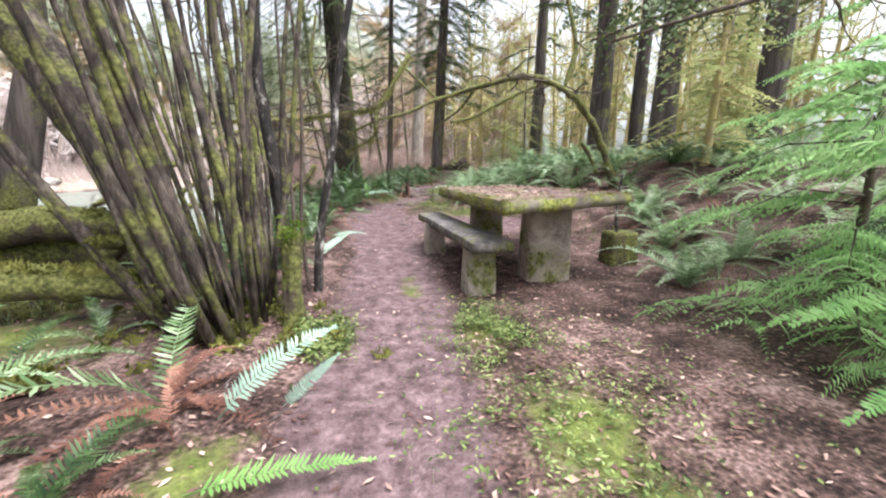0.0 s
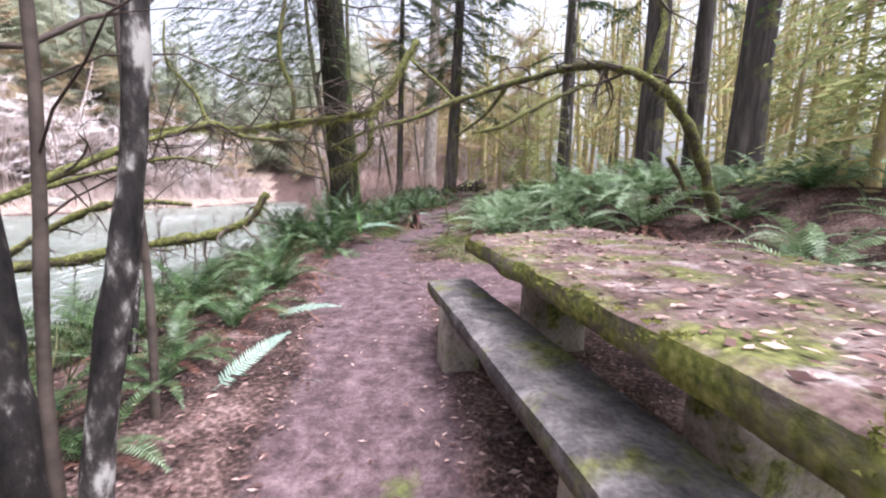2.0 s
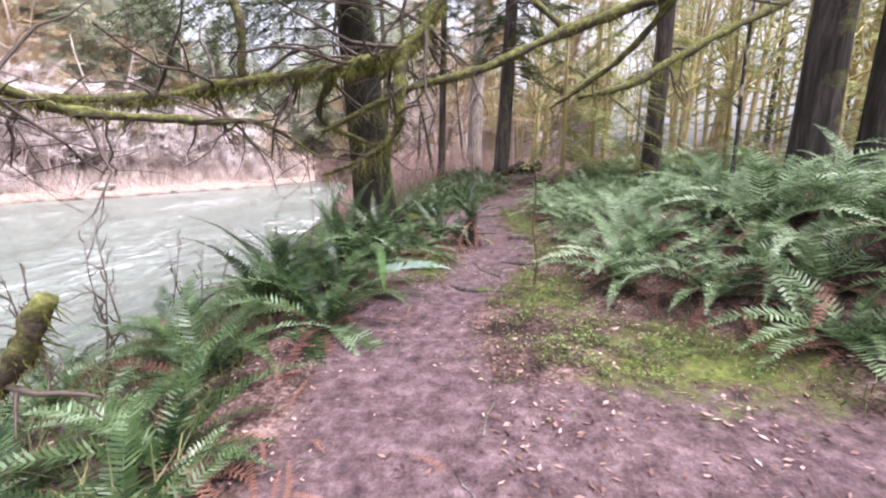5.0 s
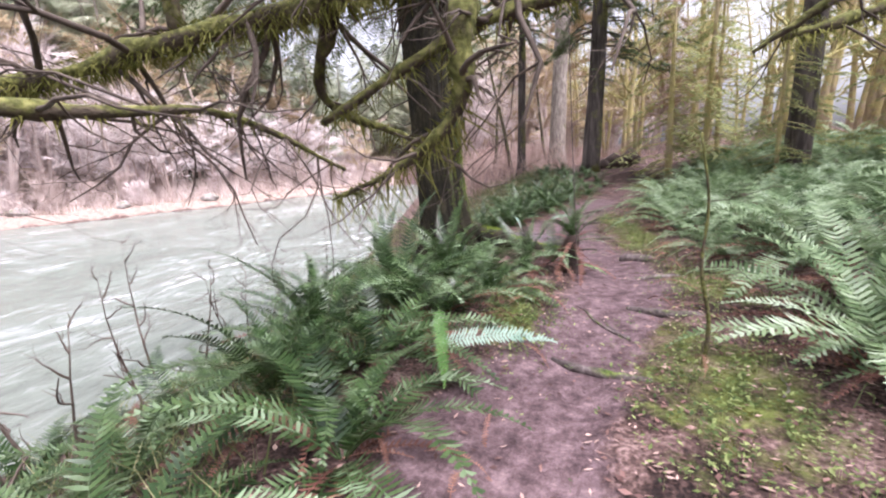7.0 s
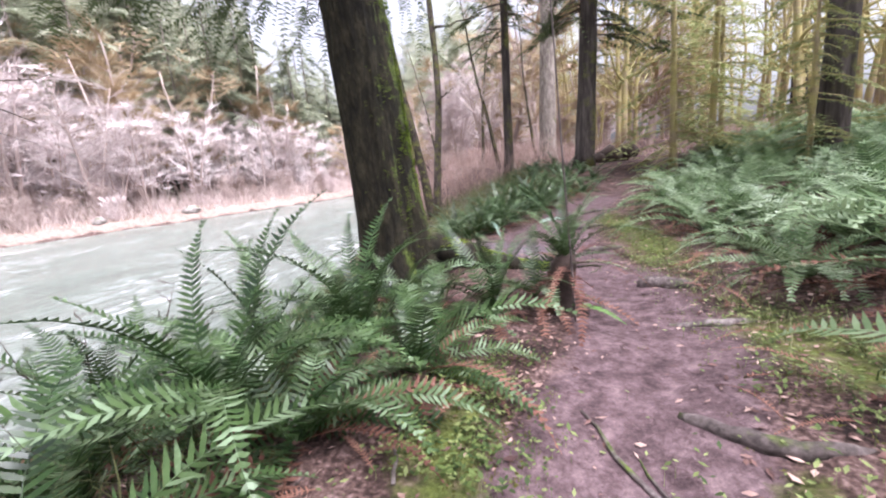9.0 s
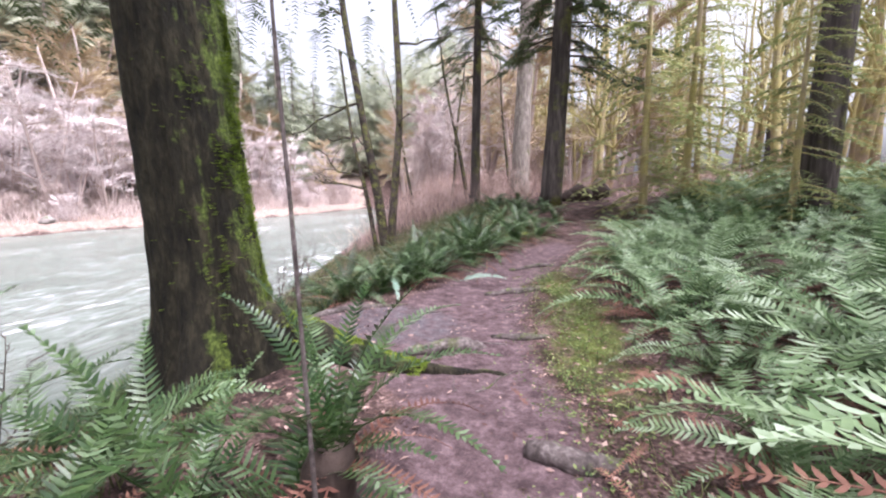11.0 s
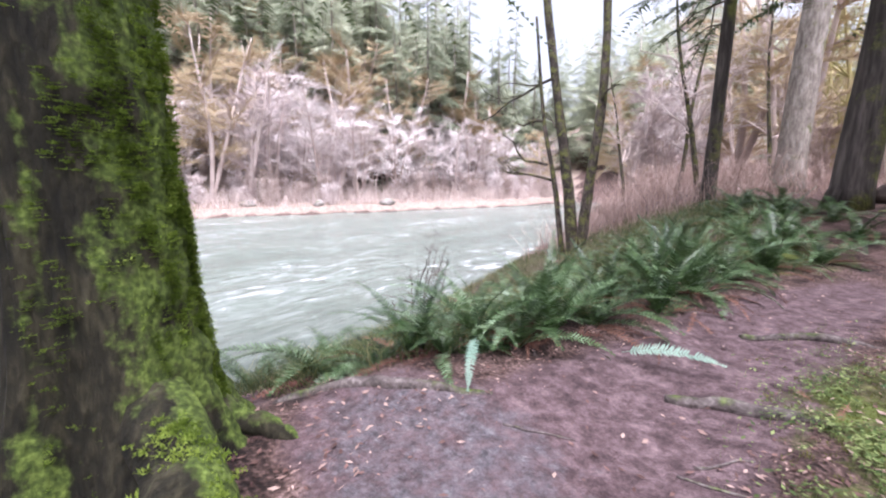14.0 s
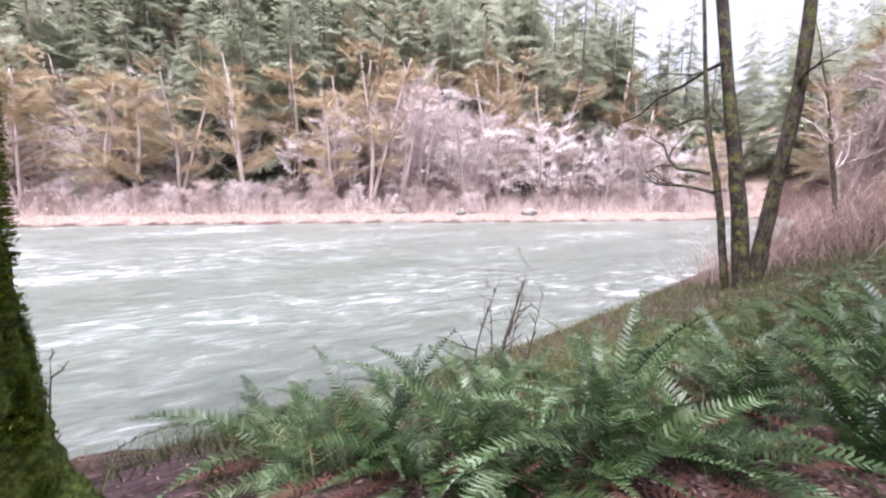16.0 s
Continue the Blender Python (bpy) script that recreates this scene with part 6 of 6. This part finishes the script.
lone(-0.83, 1.50, 0.02, -38, 0.62, 58, -8, m_fern_pale, "pale blue-green fern frond arching over the path edge", 1, 25)
lone(-0.62, 1.62, 0.0, -25, 0.33, 70, 40, m_fern_pale, "small pale fern frond by the path", 2, 40)
lone(-0.75, 1.12, 0.03, -78, 0.6, 12, -10, m_fern_light, "low green fern frond across the path edge", 3)
lone(-1.4, 8.62, 0.2, -82, 0.72, 24, -22, m_fern_pale, "pale blue-green fern frond reaching over the path", 4, 25)
lone(-1.3, 8.5, 0.5, -160, 0.42, -40, -80, m_fern_light, "bright green drooping fern frond", 5)
lone(-0.55, 10.85, 0.12, -125, 0.35, 10, -30, m_fern_light, "light green fern frond on the soil", 6)
lone(-0.95, 15.1, 0.06, -75, 0.62, 22, -25, m_fern_pale, "pale fern frond arching over the soil", 7, 20)
lone(-1.55, 14.25, 0.25, -150, 0.4, 0, -70, m_fern_pale, "pale drooping fern frond at the bank edge", 8)
lone(-1.28, 5.35, 0.03, -60, 0.5, 15, -18, m_fern_pale, "pale fern frond beside the path", 9, 20)
lone(-1.15, 4.2, 0.03, -20, 0.5, 40, 0, m_fern_pale, "pale fern frond beside the path", 10, 30)
lone(2.15, 1.6, 0.35, 95, 0.75, 35, -40, m_fern_light, "fresh green fern frond beside the hemlock", 12, -20)
lone(2.1, 1.42, 0.12, 104, 0.72, 35, -40, m_fern_light, "fresh green fern frond beside the hemlock", 13, -15)
lone(2.2, 1.75, 0.2, 84, 0.7, 40, -45, m_fern_light, "fresh green fern frond beside the hemlock", 14, -10)
lone(-2.2, 12.05, 0.05, -70, 0.45, 40, -5, m_fern, "green fern frond at the foot of the fir", 11)

# ---- ground cover, grass and litter ----
def scatter(count, area):
    out = []
    while len(out) < count:
        x, y = area()
        out.append((x, y, ground_at(x, y)))
    return out


patches = ((0.62, 1.5, 0.32, 0.5), (0.35, 2.4, 0.14, 0.25), (0.5, 7.65, 0.42, 0.22), (0.12, 8.6, 0.26, 0.5), (0.5, 10.4, 0.2, 0.6), (0.35, 13.0, 0.2, 0.9), (0.35, 14.6, 0.2, 0.6), (-1.0, 9.7, 0.16, 0.4), (0.2, 15.2, 0.2, 0.5), (-0.62, 2.3, 0.1, 0.16))


def on_patch():
    cx, cy, rx, ry = rnd.choice(patches)
    return rnd.gauss(cx, rx), rnd.gauss(cy, ry)


def anywhere():
    while True:
        y = rnd.uniform(0.4, 18)
        x = float(path_x(y)) + rnd.gauss(0.2, 1.5)
        if abs(x - float(path_x(y))) > float(np.interp(y, PATH_Y, PATH_W)) * 0.9 or rnd.random() < 0.16:
            return x, y


cover = Shape()
for x, y, z in scatter(24000, on_patch):
    if noise.noise(Vector((x * 5, y * 5, 2.0))) < -0.08:
        continue
    up = rnd.uniform(0.01, 0.08)
    L = rnd.uniform(0.006, 0.018)
    a = rnd.uniform(0, 6.28)
    c, s_ = math.cos(a) * L, math.sin(a) * L
    tl = rnd.uniform(-0.5, 0.5) * L
    cover.add([(x - c, y - s_, z + up - tl), (x + s_ * 0.5, y - c * 0.5, z + up), (x + c, y + s_, z + up + tl), (x - s_ * 0.5, y + c * 0.5, z + up)], [(0, 1, 2, 3)])
    if rnd.random() < 0.3:
        cover.add([(x - 0.001, y, z), (x + 0.001, y, z), (x, y, z + up)], [(0, 1, 2)])
tagged(part("ground_cover", cover, m_clover, smooth=False), "low bright green leaves and moss at the path edge", "plants", kind="stuff")
tagged(part("moss_cover", tufts([(x, y, z - 0.005) for x, y, z in scatter(1500, on_patch)], 0.026, 14, 21, 0.7), m_moss_yellow, smooth=False), "cushions of yellow-green moss at the path edge", "moss", kind="stuff")
tagged(part("leaf_litter", leaf_bits([(x, y, z + 0.006) for x, y, z in scatter(16000, anywhere)], 0.04, 12), m_leaf_litter, smooth=False), "brown leaves and needles on the forest floor", "leaves", kind="stuff")


def slope_edge():
    y = rnd.uniform(7.5, 17)
    return float(rise_x(y)) + rnd.gauss(0.35, 0.35), y


def bank_edge():
    y = rnd.uniform(4.5, 17)
    return float(bank_x(y)) + rnd.gauss(0.2, 0.3), y


ms, ts = [], []
for x, y, z in scatter(170, slope_edge) + [p for p in scatter(190, bank_edge) if not 11.0 < p[1] < 14.6]:
    ms.append(DEAD[rnd.randrange(3)])
    ts.append(pose(x, y, z + 0.04, rnd.gauss(0, 8), rnd.gauss(0, 12), rnd.uniform(0, 360)) @ Matrix.Scale(rnd.uniform(0.25, 0.5), 4))
tagged(part("dead_fronds", joined(ms, ts, "dead_fronds", m_fern_dead), None), "withered red-brown fern fronds lying along the path", "fronds", kind="stuff")


def bank_spot(rn):
    while True:
        y = rn.uniform(2.5, 26)
        x = float(bank_x(y)) - abs(rn.gauss(0.9, 1.6))
        if (x - FX) ** 2 + (y - FY) ** 2 > 1.6:
            return x, y


def wood_spot(rn):
    y = rn.uniform(0, 18)
    return float(rise_x(y)) - 0.2 + abs(rn.gauss(0, 1.2)), y


tagged(part("bank_grass", stems(12000, bank_spot, 0.34, 5, 0.005, 0.5), m_grass, smooth=False), "rough pale grass on the river bank", "grass", kind="stuff")
def lower_bank(rn):
    y = rn.uniform(13.5, 28)
    b, w = float(bank_x(y)), float(shore_x(y))
    return b + (w - b) * rn.uniform(0.1, 0.98), y


tagged(part("bank_grass", stems(14000, lower_bank, 0.32, 7, 0.005, 0.6), m_grass, smooth=False), "yellowish rough grass on the slope above the water", "grass", kind="stuff")
tagged(part("bank_grass", stems(3000, wood_spot, 0.2, 6, 0.004, 0.5), m_grass, smooth=False), "thin grass among the ferns", "grass", kind="stuff")

# bare twiggy shrubs on the near bank, against the water
for k, (x, y, h) in enumerate(((-4.6, 9.6, 1.9), (-3.9, 8.2, 1.5), (-4.9, 11.0, 1.7), (-4.4, 16.2, 2.0), (-4.9, 17.0, 1.6), (-4.3, 12.0, 1.3), (-5.4, 7.6, 1.8), (-3.4, 15.2, 0.9))):
    t = bare_tree(h, 0.014, 700 + k, m_twig, m_twig, 3, 0.5, "twiggy_shrub", "thin bare shrub on the river bank", "bank shrubs", 2, 0.3, 2)
    t.matrix_world = pose(x, y, land1(x, y) - 0.03)

sapling(-0.53, 10.88, [(0, 0, 0), (-0.02, 0.02, 0.5), (-0.05, 0.05, 1.1), (-0.07, 0.06, 1.6), (-0.10, 0.1, 2.4), (-0.1, 0.2, 3.6)], 0.006, m_root, "slender bare grey sapling by the path", 9, 3)

# rotten fern stump by the path
st = tagged(new("stump"), "small dark rotten stump with ferns on it", "stump")
st.matrix_world = pose(-0.57, 11.05, ground_at(-0.57, 11.05))
sh = Shape()
sh.tube([(0, 0, -0.1), (0.01, 0, 0.05), (-0.01, 0.01, 0.2), (0.0, 0.01, 0.34), (0.01, 0, 0.42)], [0.15, 0.11, 0.085, 0.08, 0.05], 16, 0.9, 6)
part("trunk", sh, m_dark_wood, st)
sh = Shape()
sh.tube([(-0.12, 0.03, -0.1), (-0.10, 0.02, 0.12), (-0.09, 0.02, 0.30)], [0.07, 0.055, 0.03], 10, 0.9, 8)
part("splinter", sh, m_rotten, st, "rotten reddish splinter")
fern_by_fronds(-0.57, 11.05, 0.72, 12, 190, 6, UPRIGHT, "upright sword fern growing on a rotten stump", 0.36)
fern_by_fronds(-0.78, 11.15, 0.8, 11, 191, 8, SHADED, "sword fern beside the rotten stump, green darkened for shade", 0.1)
for az, lift, q in ((-30, 80, 0.46), (20, 66, 0.42), (75, 50, 0.4), (130, 84, 0.36), (-75, 30, 0.42), (-110, 60, 0.3), (160, 45, 0.4)):
    lone(-1.02 + 0.0006 * az, 1.5 - 0.0008 * az, 0.0, az, q, lift, lift - 120, m_fern_dead, "curled red-brown dead fern frond", 60 + az)
